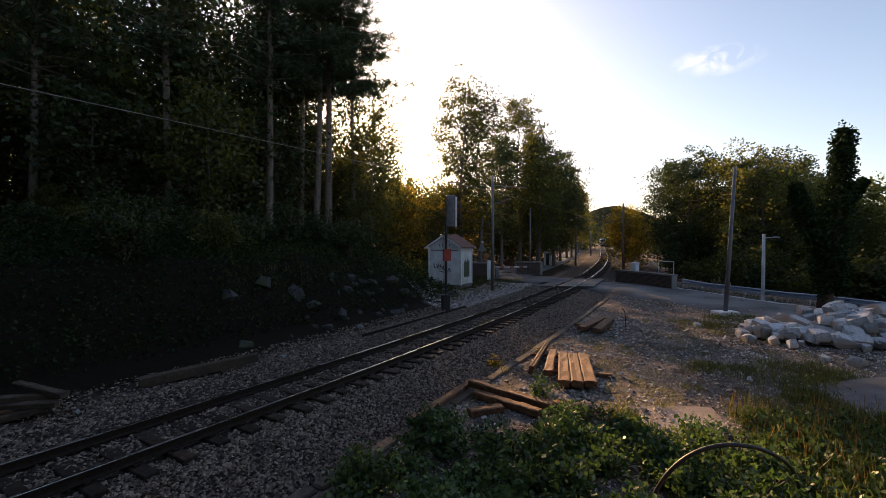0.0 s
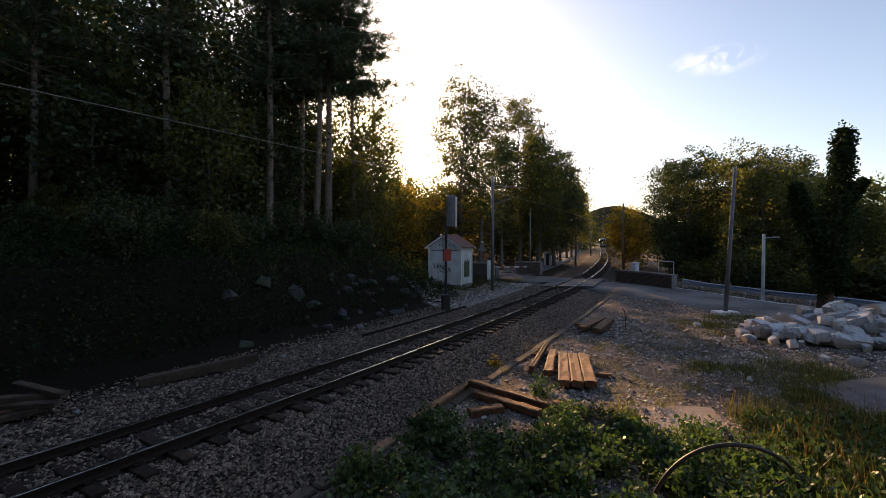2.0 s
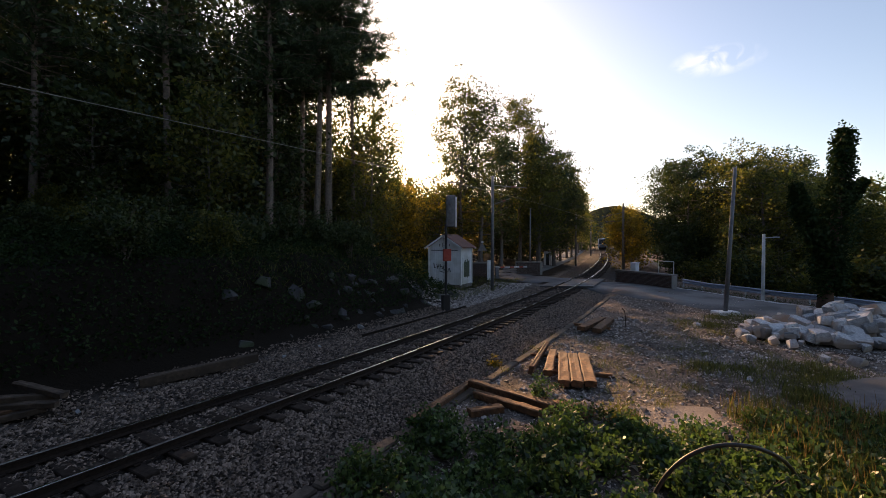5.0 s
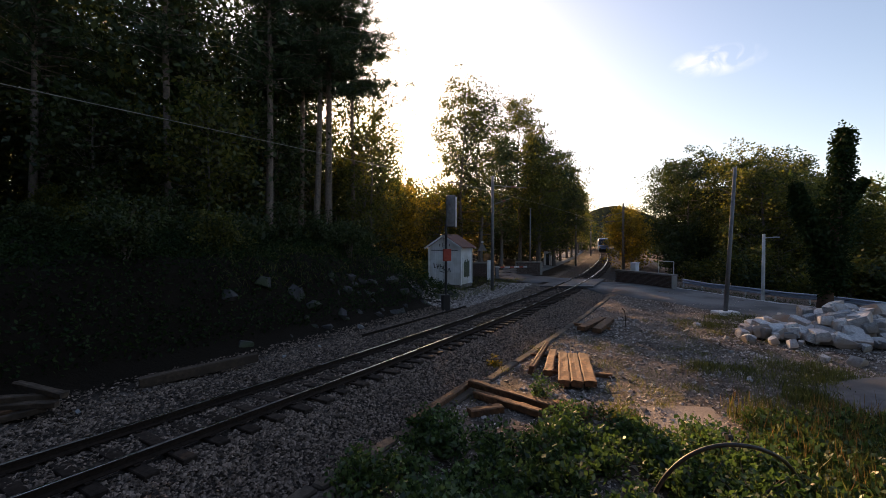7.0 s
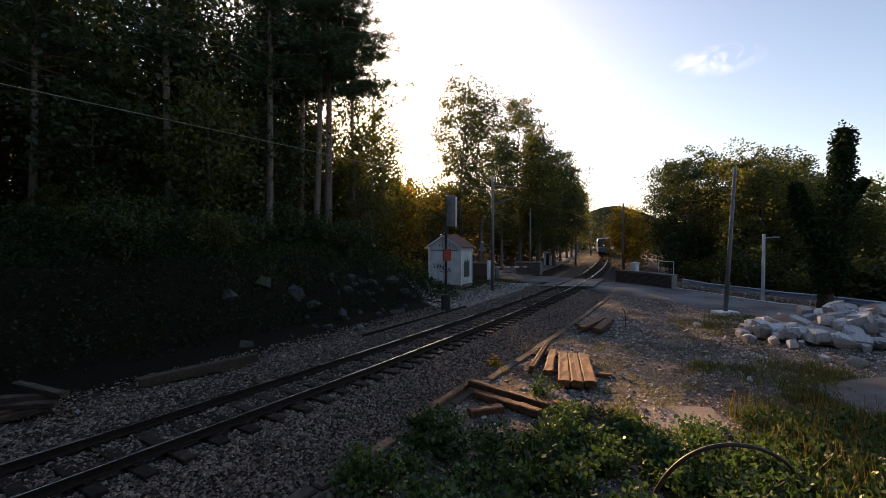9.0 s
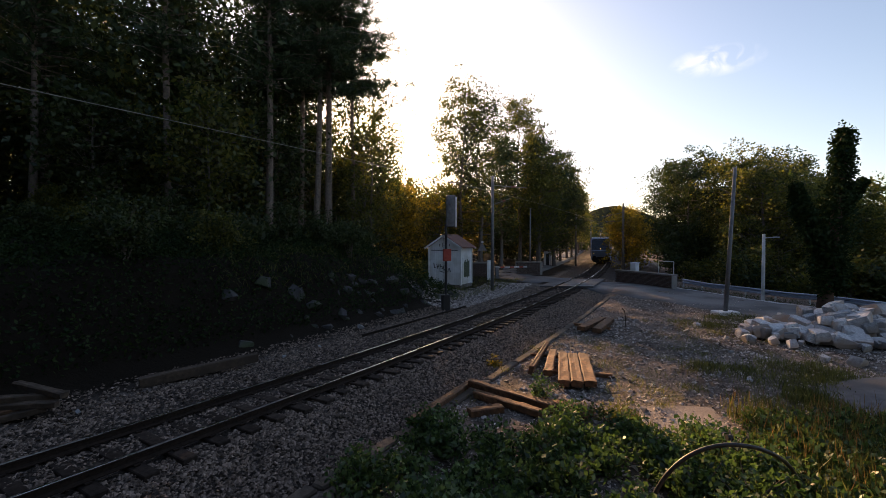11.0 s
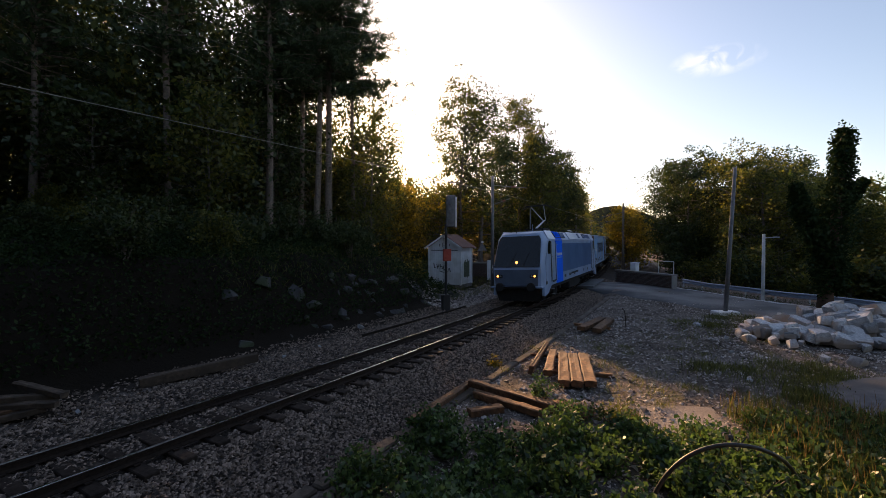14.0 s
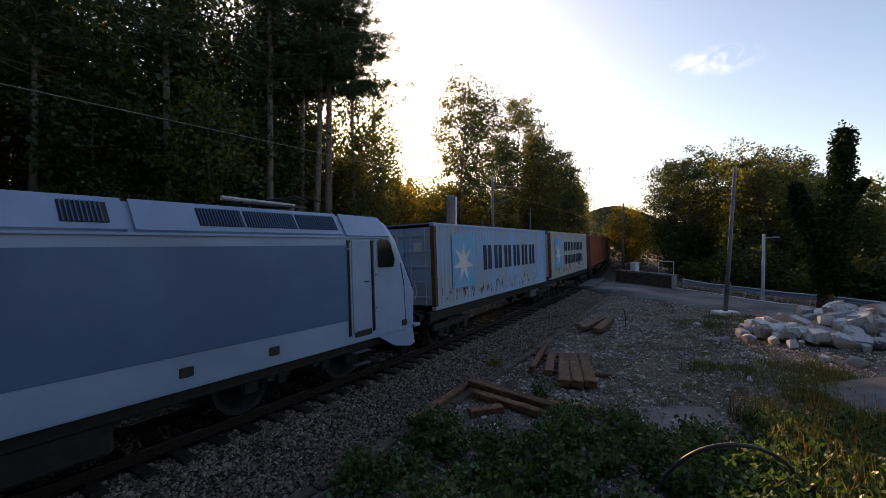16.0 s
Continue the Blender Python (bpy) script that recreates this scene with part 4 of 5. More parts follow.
# guard rail: posts and two pressed beams
gr = empty("guard_rail", Matrix(), "galvanised steel road guard rail on posts", "guard rail", kind="structure")
gp = [Vector((19.3, 34.2, 0)), Vector((20.8, 29.3, 0)), Vector((22.8, 23.9, 0)), Vector((26.1, 14.9, 0)), Vector((30.0, 5.0, 0))]
for a, b in zip(gp, gp[1:]):
    n = max(1, round((b - a).length / 2.0))
    for k in range(n):
        p = a.lerp(b, k / n)
        part("post", B(p.x, p.y, zat(p.x, p.y) + 0.2, 0.1, 0.07, 0.8, bevel=0.01), M_GALV, gr)
    for zz in (0.5,):
        bm, last = bmesh.new(), None
        for k in range(9):
            p = a.lerp(b, k / 8)
            d = (b - a).normalized()
            o = Vector((-d.y, d.x, 0)) if d.x * -1 > 0 else Vector((d.y, -d.x, 0))
            z = zat(p.x, p.y)
            ring = [bm.verts.new(p + Vector((0, 0, z + zz + q)) + o * (w + 0.05)) for q, w in ((-0.17, 0.0), (-0.13, 0.12), (-0.09, 0.12), (-0.03, 0.0), (0.03, 0.0), (0.09, 0.12), (0.13, 0.12), (0.17, 0.0))]
            if last:
                for i in range(7):
                    bm.faces.new((last[i], last[i + 1], ring[i + 1], ring[i]))
            last = ring
        bmesh.ops.solidify(bm, geom=bm.faces[:], thickness=0.012)
        part("beam", bm, M_RAILING, gr)

sg = empty("crossing_sign", pose(4.1, 44.5, zat(4.1, 44.5)), "crossing warning sign with small lamps on a thin post", "sign")
part("post", T([(0, 0, 0), (0, 0, 3.0)], 0.04, 6), M_POLE, sg)
part("sign_plate", hull([(x, y, z) for y in (-0.02, 0.02) for x, z in ((-0.5, 2.55), (0.5, 2.55), (0, 3.35))]), M_POLE, sg)
part("sign_lamp", T([(0, -0.03, 3.45), (0, -0.12, 3.45)], 0.12, 10), M_WHITE, sg)

# small far buildings by the halt
for x, y, w in ((16.2, 66, 1.1), (38, 150, 5)):
    k = empty("shelter", pose(x, y, zat(x, y), rz=-20), "small pale shelter far down the line", "shelter")
    part("wall", B(0, 0, 1.1, w, w * 0.7, 2.3, bevel=0.03), M_WHITE, k)
    part("roof", B(0, 0, 2.32, w + 0.5, w * 0.7 + 0.5, 0.16, bevel=0.03), M_ROOF, k)
    part("doorway", B(0, -w * 0.35 - 0.005, 1.0, w * 0.4, 0.03, 1.8), M_BLACK, k)


# ---- timbers ----
def timber(x, y, z, length, w, h, rz, ry=0.0, rx=0.0, label="weathered brown railway sleeper on the ground, tinted orange for low sun", group="", material=M_TIMBER, seed=0):
    """A worn squared timber: chipped ends, uneven faces, checks along the grain."""
    r = random.Random(seed + int(x * 100))
    bm = bmesh.new()
    rings = []
    for k in range(9):
        q = -length / 2 + length * k / 8
        j = lambda: r.uniform(-0.012, 0.012)
        e = 0.02 if k in (0, 8) else 0
        rings.append([bm.verts.new((q + j(), yy * (1 - e), zz * (1 - e))) for yy, zz in ((-w / 2 + 0.02 + j(), -h / 2), (w / 2 - 0.02, -h / 2 + j()), (w / 2 + j(), -h / 2 + 0.03), (w / 2 + j(), h / 2 - 0.02), (w / 2 - 0.03, h / 2 + j()), (0.01, h / 2 - 0.008 + j()), (-w / 2 + 0.03, h / 2 + j()), (-w / 2 + j(), h / 2 - 0.02))])
    for u, v in zip(rings, rings[1:]):
        for i in range(8):
            bm.faces.new((u[i], u[(i + 1) % 8], v[(i + 1) % 8], v[i]))
    bm.faces.new(rings[0][::-1])
    bm.faces.new(rings[-1])
    bmesh.ops.recalc_face_normals(bm, faces=bm.faces[:])
    ob = part("timber_sleeper", bm, material, None)
    ob.matrix_basis = pose(x, y, z, rx, ry, rz)
    return tagged(ob, label, "timber", group)


G1 = "sleepers stacked on the yard"
zz = -0.3
for k, (a, b, w) in enumerate((((2.5, 12.05), (3.66, 15.0), 0.14), ((2.96, 11.95), (3.72, 14.35), 0.25), ((3.13, 10.95), (3.88, 13.7), 0.30), ((3.46, 10.9), (4.17, 13.65), 0.30), ((3.80, 10.9), (4.48, 13.6), 0.31))):
    c = ((a[0] + b[0]) / 2, (a[1] + b[1]) / 2)
    L_ = math.hypot(b[0] - a[0], b[1] - a[1])
    timber(c[0], c[1], zz + (0.17, 0.12, 0.17, 0.165, 0.17)[k], L_, w, 0.27 if k == 0 else 0.17, math.degrees(math.atan2(b[1] - a[1], b[0] - a[0])), rx=(14 if k == 0 else rnd.uniform(-3, 3)), group=G1, seed=k)
for k, yy in enumerate((12.2, 14.0)):
    timber(3.85, yy, zz + 0.04, 1.9, 0.2, 0.12, -14, group=G1, seed=20 + k, label="dark bearer timber under the stacked sleepers")
G2 = "loose timbers by the platform edge"
timber(1.85, 9.85, zz + 0.19, 3.0, 0.24, 0.17, -39.5, ry=2, group=G2, seed=31)
timber(1.45, 9.75, zz + 0.12, 1.75, 0.22, 0.16, -41.5, group=G2, seed=32)
timber(2.75, 9.6, zz + 0.1, 1.3, 0.24, 0.17, -28, group=G2, seed=33)
timber(0.95, 9.35, zz + 0.1, 0.8, 0.22, 0.16, 20, group=G2, seed=34)
timber(0.02, 9.9, zz + 0.08, 2.7, 0.2, 0.22, 60, group=G2, seed=35, label="weathered timber forming the platform edge")
G3 = "small stack of boards on the yard"
for k in range(2):
    timber(6.62 + k * 0.40, 18.85 - k * 0.30, zz + 0.2, 2.9, 0.36, 0.18, 53 + 5 * k, group=G3, seed=40 + k, label="weathered plank on a low stack by the crossing")
timber(6.6, 18.9, zz + 0.07, 1.6, 0.16, 0.12, -38, group=G3, seed=45, label="dark bearer under the stacked planks")
st_ = empty("bent_rod", pose(8.05, 18.8, zat(8.05, 18.8)), "thin bent iron rod stuck in the ground", "rod")
part("rod", T([(0, 0, -0.1), (0.02, 0, 0.45), (-0.04, 0, 0.75), (-0.14, 0, 0.86)], 0.016, 5), M_RAIL, st_)
timber(-6.75, 11.95, zat(-6.75, 11.95) + 0.22, 2.95, 0.24, 0.26, 41.5, ry=-3, label="long grey-brown timber lying below the bank", seed=50, material=M_OLDWOOD)
for k in range(5):
    timber(-9.35 + 0.12 * k, 8.55 + 0.2 * k, zat(-9.3, 8.6) + 0.1 + 0.11 * k, 2.0 - 0.2 * k, 0.2, 0.13, 38 - 11 * k + 30 * (k % 2), ry=-6 + 4 * k, label="broken board in a heap of debris below the bank", seed=60 + k, group="debris heap", material=M_OLDWOOD if k != 1 else M_TIMBER)

# ---- stones ----
ROCK = "pale broken blasted rock in a heap beside the road"
rr = random.Random(9)


def block_bm(seed):
    """A quarried block: an uneven box with knocked-off corners."""
    r = random.Random(seed)
    pts = []
    for x in (-1, 1):
        for y in (-1, 1):
            for z in (-1, 1):
                q = [x * r.uniform(0.36, 0.54), y * r.uniform(0.27, 0.4), z * r.uniform(0.24, 0.36)]
                for a in range(3):
                    c = list(q)
                    c[a] *= r.uniform(0.35, 0.95)
                    pts.append(c)
    return hull(pts)


rocks = [mesh_of(block_bm(500 + k), "rock", M_ROCK) for k in range(14)]


def place_rock(x, y, z, size, label, group, variants=rocks):
    ob = new("rock", variants[rr.randrange(len(variants))])
    ob.matrix_basis = pose(x, y, z, rr.uniform(-25, 25), rr.uniform(-25, 25), rr.uniform(0, 360)) @ Matrix.Diagonal((size * rr.uniform(0.75, 1.25), size * rr.uniform(0.75, 1.3), size * rr.uniform(0.75, 1.3), 1))
    return tagged(ob, label, "rock", group)


for k in range(270):
    a, q = rr.uniform(0, 6.28), math.sqrt(rr.random())
    x, y = 16.7 + q * (5.0 * math.cos(a) + 1.2 * math.sin(a)), 17.4 + q * (2.7 * math.sin(a) + 0.5 * math.cos(a))
    lvl = max(0.0, 1 - q * 1.02) * 1.15
    place_rock(x, y, zat(x, y) + 0.14 + lvl * rr.uniform(0.3, 1.0), rr.uniform(0.32, 0.78) * (1.0 if q < 0.88 else 0.6), ROCK, "rock heap")
for x, y, s in ((11.5, 19.2, 0.35), (12.2, 13.6, 0.3), (12.9, 13.2, 0.42), (9.9, 14.6, 0.14), (8.3, 11.5, 0.12), (11.2, 16.8, 0.2), (10.3, 18.0, 0.2)):
    place_rock(x, y, zat(x, y) + s * 0.2, s, "loose pale stone on the yard", "loose stones")
dark = [mesh_of(rock_bm(700 + k, 1.0, 0.8, 0.8, 0.35), "outcrop", M_CLIFF) for k in range(8)]
for k in range(60):
    s = rr.uniform(-9, 7.5)
    off = -(5.0 + 1.2 * float(step(5, 20, s)) + rr.uniform(0, 1.9))
    p = side_of(s, off)
    size = rr.uniform(0.4, 1.3)
    place_rock(p.x, p.y, zat(p.x, p.y) - size * 0.16, size, "dark mossy rock showing in the bank", "rocks in the bank", dark)
place_rock(-3.6, 18.6, zat(-3.6, 18.6) + 0.08, 0.28, "pale boulder at the foot of the bank", "loose stones")
for x, y, s in ((-8.0, 9.3, 0.13), (-5.5, 7.6, 0.09), (-5.2, 13.9, 0.12), (-4.4, 15.2, 0.12)):
    place_rock(x, y, zat(x, y) + s * 0.3 + 0.02, s, "loose pale stone beside the track", "loose stones")

# stones tipped beside the track near the hut
g = np.random.default_rng(19)
hx = []
for k in range(10000):
    near = k < 4500
    q = g.uniform(-17, 3) if near else g.uniform(3, 17)
    hx.append(side_of(q, -2.9 - (1.9 if near else 3.7) * g.random() ** 1.4))
hx = np.array([(p.x, p.y) for p in hx])
for part_of, size, paint in ((slice(0, 4500), 0.046, M_BALLAST), (slice(4500, None), 0.07, M_GRAVEL)):
    q = hx[part_of]
    tagged(stones("tipped_stones", q[:, 0], q[:, 1], height(q[:, 0], q[:, 1]) + 0.02, size, paint, g), "tipped grey stones beside the track", "gravel", kind="stuff")

fx_, fy_ = g.uniform(2, 15, 2400), 8.5 + 13 * g.random(2400)
fs_, fo_ = beside(fx_, fy_)
ok_ = fo_ > 3.9
tagged(stones("stone_chips", fx_[ok_], fy_[ok_], height(fx_[ok_], fy_[ok_]) + 0.005, 0.062, M_CHIP, g), "pale flat stone chips lying on the yard", "gravel", kind="stuff")

# slabs in the yard
vs = [(4.45, 9.75), (5.2, 9.85), (6.15, 9.72), (5.95, 8.9), (5.6, 7.85), (4.8, 7.75), (4.05, 7.9), (4.2, 8.9)]
slab = tagged(part("concrete_slab", hull([(x, y, z) for x, y in vs for z in (-0.4, -0.268)]), mat("rough_pale_concrete", (0.10, 0.088, 0.085), (0.29, 0.25, 0.24), 22, 0.95, 1.0, c=(0.15, 0.125, 0.115), coarse=1.2)), "old rough concrete slab set in the yard", "slab")
SX, SY = np.meshgrid(np.linspace(7.6, 15.5, 34), np.linspace(6.8, 12.6, 26))
rr2 = np.hypot((SX - 11.9) / 3.4, (SY - 9.9) / 2.3)
SZ = -0.36 + 0.34 * (1 - step(0.45, 1.0, rr2)) + 0.03 * wave(SX, SY, 1.7)
tagged(grid_mesh("rock_slab", SX, SY, SZ, M_SLAB), "smooth grey bare rock slab at the edge of the yard", "rock")

# hose arching out of the grass
hs = empty("rubber_hose", pose(3.80, 5.6, -0.07), "black rubber hose arching out of the undergrowth", "hose")
arc = [(1.0 * math.cos(a) + 0.05 * math.sin(3 * a), 0.1 * math.cos(2 * a), 0.98 * math.sin(a) - 0.02) for a in np.linspace(math.pi * 1.05, -0.05 * math.pi, 26)]
part("hose", T(arc, 0.028, 8), M_HOSE, hs, smooth=True)
part("clamp", T([(0.02, 0.1, 0.965), (0.09, 0.1, 0.96)], 0.04, 8), M_BLACK, hs)
part("loose_tie", T([(0.05, 0.05, 0.97), (0.0, 0.0, 0.9), (0.08, -0.03, 0.84), (0.14, 0.0, 0.92), (0.22, 0.0, 1.02)], 0.01, 5), M_BLACK, hs)


# ---- low plants ----
def scatter(name, n, x0, x1, y0, y1, test, size, material, seed, label, category, hmax=0.3, upright=0.6, slim=0.2, clumps=0):
    g = np.random.default_rng(seed)
    x, y = g.uniform(x0, x1, n), g.uniform(y0, y1, n)
    if clumps:
        cx, cy = g.uniform(x0, x1, clumps), g.uniform(y0, y1, clumps)
        i = g.integers(0, clumps, n)
        sp = g.uniform(0.1, 0.45, clumps)[i]
        x, y = cx[i] + g.normal(0, 1, n) * sp, cy[i] + g.normal(0, 1, n) * sp
    s, off = beside(x, y)
    k = test(x, y, s, off)
    x, y = x[k], y[k]
    z = height(x, y) + np.asarray(size) * 0.3 + hmax * g.random(len(x)) ** 1.6
    return tagged(leaves(name, np.stack([x, y, z], 1), size, material, None, g, slim, upright), label, category, kind="stuff")


rb = random.Random(21)
spots = []
while len(spots) < 44:
    x, y = rb.uniform(-1.3, 4.9), rb.uniform(5.0, 9.0)
    s, off = beside(np.array([x]), np.array([y]))
    if off[0] > 3.9 and y < 8.6 - 0.25 * max(0, x - 2.8) and not (0.4 < x < 1.6 and y > 8.7):
        spots.append((x, y))
for k, (x, y) in enumerate(spots):
    w = rb.uniform(0.7, 1.15)
    bush("bramble_bush", x, y, w, rb.uniform(0.35, 0.75) * (0.8 if y > 7.6 else 1.0), 640, 0.092, L_SHRUB, 600 + k, "low leafy green bramble bush at the edge of the yard", stems=11, slim=0.62)
bush("leafy_weed", 2.35, 10.0, 0.7, 0.75, 330, 0.085, L_SHRUB, 660, "bright green weed growing through the timbers", slim=0.62)
bush("leafy_weed", 2.7, 8.9, 0.8, 0.6, 400, 0.085, L_SHRUB, 661, "bright green weed growing through the timbers", slim=0.62)
bush("leafy_weed", 3.6, 9.0, 1.0, 0.42, 420, 0.075, L_GRASS, 662, "yellow-green low weed at the edge of the yard")
bush("yellow_plant", 1.62, 13.5, 0.55, 0.45, 260, 0.075, L_YELLOW, 663, "small bright yellow plant beside the track")
grass_zone = lambda x, y, s, off: (off > 4) & (x > 3.6) & (y < 9.4 - 0.1 * np.abs(x - 6.5)) & ~((x > 4.0) & (x < 6.1) & (y > 7.8)) & (np.hypot((x - 11.9) / 3.2, (y - 9.9) / 2.1) > 1)
scatter("grass", 12000, 3.6, 10.5, 4.8, 9.9, grass_zone, 0.34, L_GRASS, 31, "tall yellow-green grass at the edge of the yard", "grass", 0.25, 0.8, 0.05)
scatter("grass", 17000, 3.6, 9.5, 4.8, 8.8, grass_zone, 0.12, L_SHRUB, 32, "mixed green weeds among the grass", "grass", 0.35, 0.4, 0.5)
scatter("dry_stalks", 1300, 5.6, 9.5, 5.2, 9.6, grass_zone, 0.36, L_DRY, 33, "dry orange-brown seed stalks standing in the grass", "grass", 0.45, 0.95, 0.03, clumps=70)
yard = lambda x, y, s, off: (off > 3.9) & (y > 8.6)
scatter("grass_tufts", 5500, 4, 14.5, 9.5, 20.5, yard, 0.15, L_GRASS, 34, "sparse dry grass tufts on the bare yard", "grass", 0.1, 0.7, 0.06, clumps=60)
scatter("grass_tufts", 4500, 7.0, 11.5, 9.3, 13.0, yard, 0.24, L_GRASS, 35, "dry grass tufts round the rock slab", "grass", 0.1, 0.7, 0.06, clumps=26)
scatter("grass_tufts", 3000, 11, 15, 17.5, 21.5, yard, 0.22, L_GRASS, 36, "grass at the foot of the rock heap", "grass", 0.1, 0.7, 0.06, clumps=20)
scatter("weeds", 2200, 0, 6.5, 9.0, 19.5, lambda x, y, s, off: (np.abs(off - 3.7) < 0.5), 0.12, L_GRASS, 37, "weeds along the old platform edge", "grass", 0.15, 0.5, 0.15, clumps=36)
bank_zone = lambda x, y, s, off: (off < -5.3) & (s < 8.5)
# Ivy's near-black leaf colour is used here to darken the bank as shade.
scatter("bank_plants", 120000, -24, 1, 3, 32, bank_zone, 0.13, L_IVY_BANK_SHADE, 38, "ferns and brambles covering the bank, darkened for shade", "undergrowth", 0.55, 0.2, 0.5)
scatter("bank_grass", 17000, -14, 2, 15, 33, lambda x, y, s, off: (off < -6.6) & (off > -11) & (s > -9) & (s < 11), 0.34, L_GRASS, 39, "long dry grass on top of the bank", "grass", 0.2, 0.5, 0.06)
scatter("verge_grass", 6000, -4, 8, 27, 40, lambda x, y, s, off: (off < -4.4) & (off > -10), 0.3, L_GRASS, 40, "verge grass in front of the hut", "grass", 0.1, 0.7, 0.07)
# Dark grass is added to stand in for the dark void below the beam.
scatter("road_verge_grass", 9000, 18.5, 29, 8, 35, lambda x, y, s, off: (np.abs(x - (20.3 - (y - 29) * 0.365)) < 0.75), 0.3, L_DARK, 43, "dark grass added under the guard rail to fill the dark gap", "grass", 0.1, 0.6, 0.08)
scatter("wood_floor_plants", 18000, -50, 0, 22, 70, lambda x, y, s, off: off < -11, 0.5, L_DARK, 41, "dark undergrowth on the floor of the woods", "undergrowth", 0.9, 0.2, 0.5)
for k in range(34):
    x, y = rb.uniform(-22, -4), rb.uniform(14, 34)
    s, off = beside(np.array([x]), np.array([y]))
    if off[0] < -6.8 and s[0] < 6:
        bush("undergrowth_bush", x, y, rb.uniform(1.6, 3.0), rb.uniform(1.3, 2.6), 2600, 0.14, (L_DARK, L_DARK, L_MAPLE)[k % 3], 700 + k, "dark leafy bush on the bank", stems=12)
# bright leaf colours here imitate the backlight
for k, (x, y, mt) in enumerate(((-2.4, 31.5, L_YELLOW), (-3.8, 33, L_GRASS), (-1.6, 35.5, L_SHRUB), (-4.6, 36.5, L_YELLOW), (-2.6, 39.0, L_MAPLE))):
    bush("sunlit_bush", x, y, 2.0, 1.7, 900, 0.17, mt, 760 + k, "bush with bright backlit leaves beside the hut")
# dark bushes under the trees below the road
for k in range(16):
    x, y = 24.5 + rb.uniform(0, 16), rb.uniform(26, 46)
    if x > 27.5 - (y - 24) * 0.3:
        bush("roadside_bush", x, y, 4.0, 3.6, 1700, 0.3, (L_DARK, L_MAPLE)[k % 2], 780 + k, "dark leafy bush behind the guard rail", stems=12)


# ---- ivy-clad tree by the road ----
def ivy_tree(x, y):
    z = zat(x, y) - 0.1
    t = empty("ivy_tree", pose(x, y, z), "old forked tree wrapped in dark ivy", "tree")
    bm = bmesh.new()
    a = [(-0.5, 0, 0), (-0.45, 0, 1.2), (-0.3, 0, 2.4), (0.1, 0, 5.5), (0.35, 0, 8.2), (0.55, 0.1, 10.2)]
    b = [(-0.35, 0, 3.0), (-1.2, 0, 4.3), (-1.95, 0, 5.9), (-2.3, 0, 7.2)]
    tube(bm, a, [0.42, 0.34, 0.33, 0.28, 0.2, 0.1], 10)
    tube(bm, b, [0.25, 0.2, 0.14, 0.06], 8)
    c = [(0.3, 0, 5.8), (1.3, 0.2, 6.8), (1.9, 0.3, 7.4)]
    tube(bm, c, [0.16, 0.1, 0.04], 6)
    part("trunk", bm, mat("brown_ivy_trunk_bark", (0.06, 0.035, 0.022), (0.13, 0.075, 0.05), 8, 0.95, 0.8), t, smooth=True)
    g = np.random.default_rng(77)
    cen, wid = [], []
    for pts, rad in ((a[1:], (0.75, 1.25, 1.3, 0.8, 0.75)), (b, (0.9, 0.85, 0.7, 0.35)), (c, (0.6, 0.5, 0.3))):
        for i in range(len(pts) - 1):
            for k in range(10):
                u = k / 10
                cen.append([pts[i][j] * (1 - u) + pts[i + 1][j] * u for j in range(3)])
                wid.append(rad[i] * (1 - u) + rad[i + 1] * u)
    cen, wid = np.array(cen), np.array(wid)
    i = g.integers(0, len(cen), 26000)
    d = g.normal(size=(26000, 3))
    d /= np.linalg.norm(d, axis=1)[:, None]
    lump = 0.75 + 0.35 * np.sin(cen[i, 2] * 3.1 + d[:, 0] * 4) * np.cos(d[:, 1] * 3 + cen[i, 2])
    leaves("ivy", cen[i] + d * (wid[i] * lump * g.random(26000) ** 0.3)[:, None], 0.17, L_IVY_BANK_SHADE, t, g, 0.75)
    return t


ivy_tree(22.2, 24.2)


# ---- train ----
def star(bm, x, cy, cz, r, m=7):
    vs = []
    for k in range(2 * m):
        a = math.pi * k / m + math.pi / 2
        q = r if k % 2 == 0 else r * 0.36
        vs.append(bm.verts.new((x, cy + q * math.cos(a), cz + q * math.sin(a))))
    back = [bm.verts.new((v.co.x - 0.01, v.co.y, v.co.z)) for v in vs]
    c = bm.verts.new((x, cy, cz))
    for k in range(2 * m):
        j = (k + 1) % (2 * m)
        bm.faces.new((c, vs[k], vs[j]))
        bm.faces.new((vs[k], back[k], back[j], vs[j]))
    return bm


WHEELS = []


def wheelset(parent, y, r, name="wheelset"):
    """Two flanged wheels with spokes of shade on one axle, turning about it."""
    bm = bmesh.new()
    for x in (-0.75, 0.75):
        o = 0.07 if x > 0 else -0.07
        tube(bm, [(x - o, 0, 0), (x - o * 0.6, 0, 0), (x - o * 0.6, 0, 0), (x + o, 0, 0), (x + o, 0, 0), (x + o * 0.6, 0, 0)], [r + 0.03, r + 0.03, r, r - 0.01, r * 0.82, r * 0.78], 20)
        for k in range(4):
            box(bm, x + o * 0.8, 0.45 * r * math.cos(k * 1.571), 0.45 * r * math.sin(k * 1.571), 0.02, 0.09, 0.09)
    tube(bm, [(-0.9, 0, 0), (0.9, 0, 0)], 0.09, 10)
    ob = part(name, bm, M_UNDER, parent)
    ob.location = (0, y, r)
    WHEELS.append((ob, y, r))
    return ob


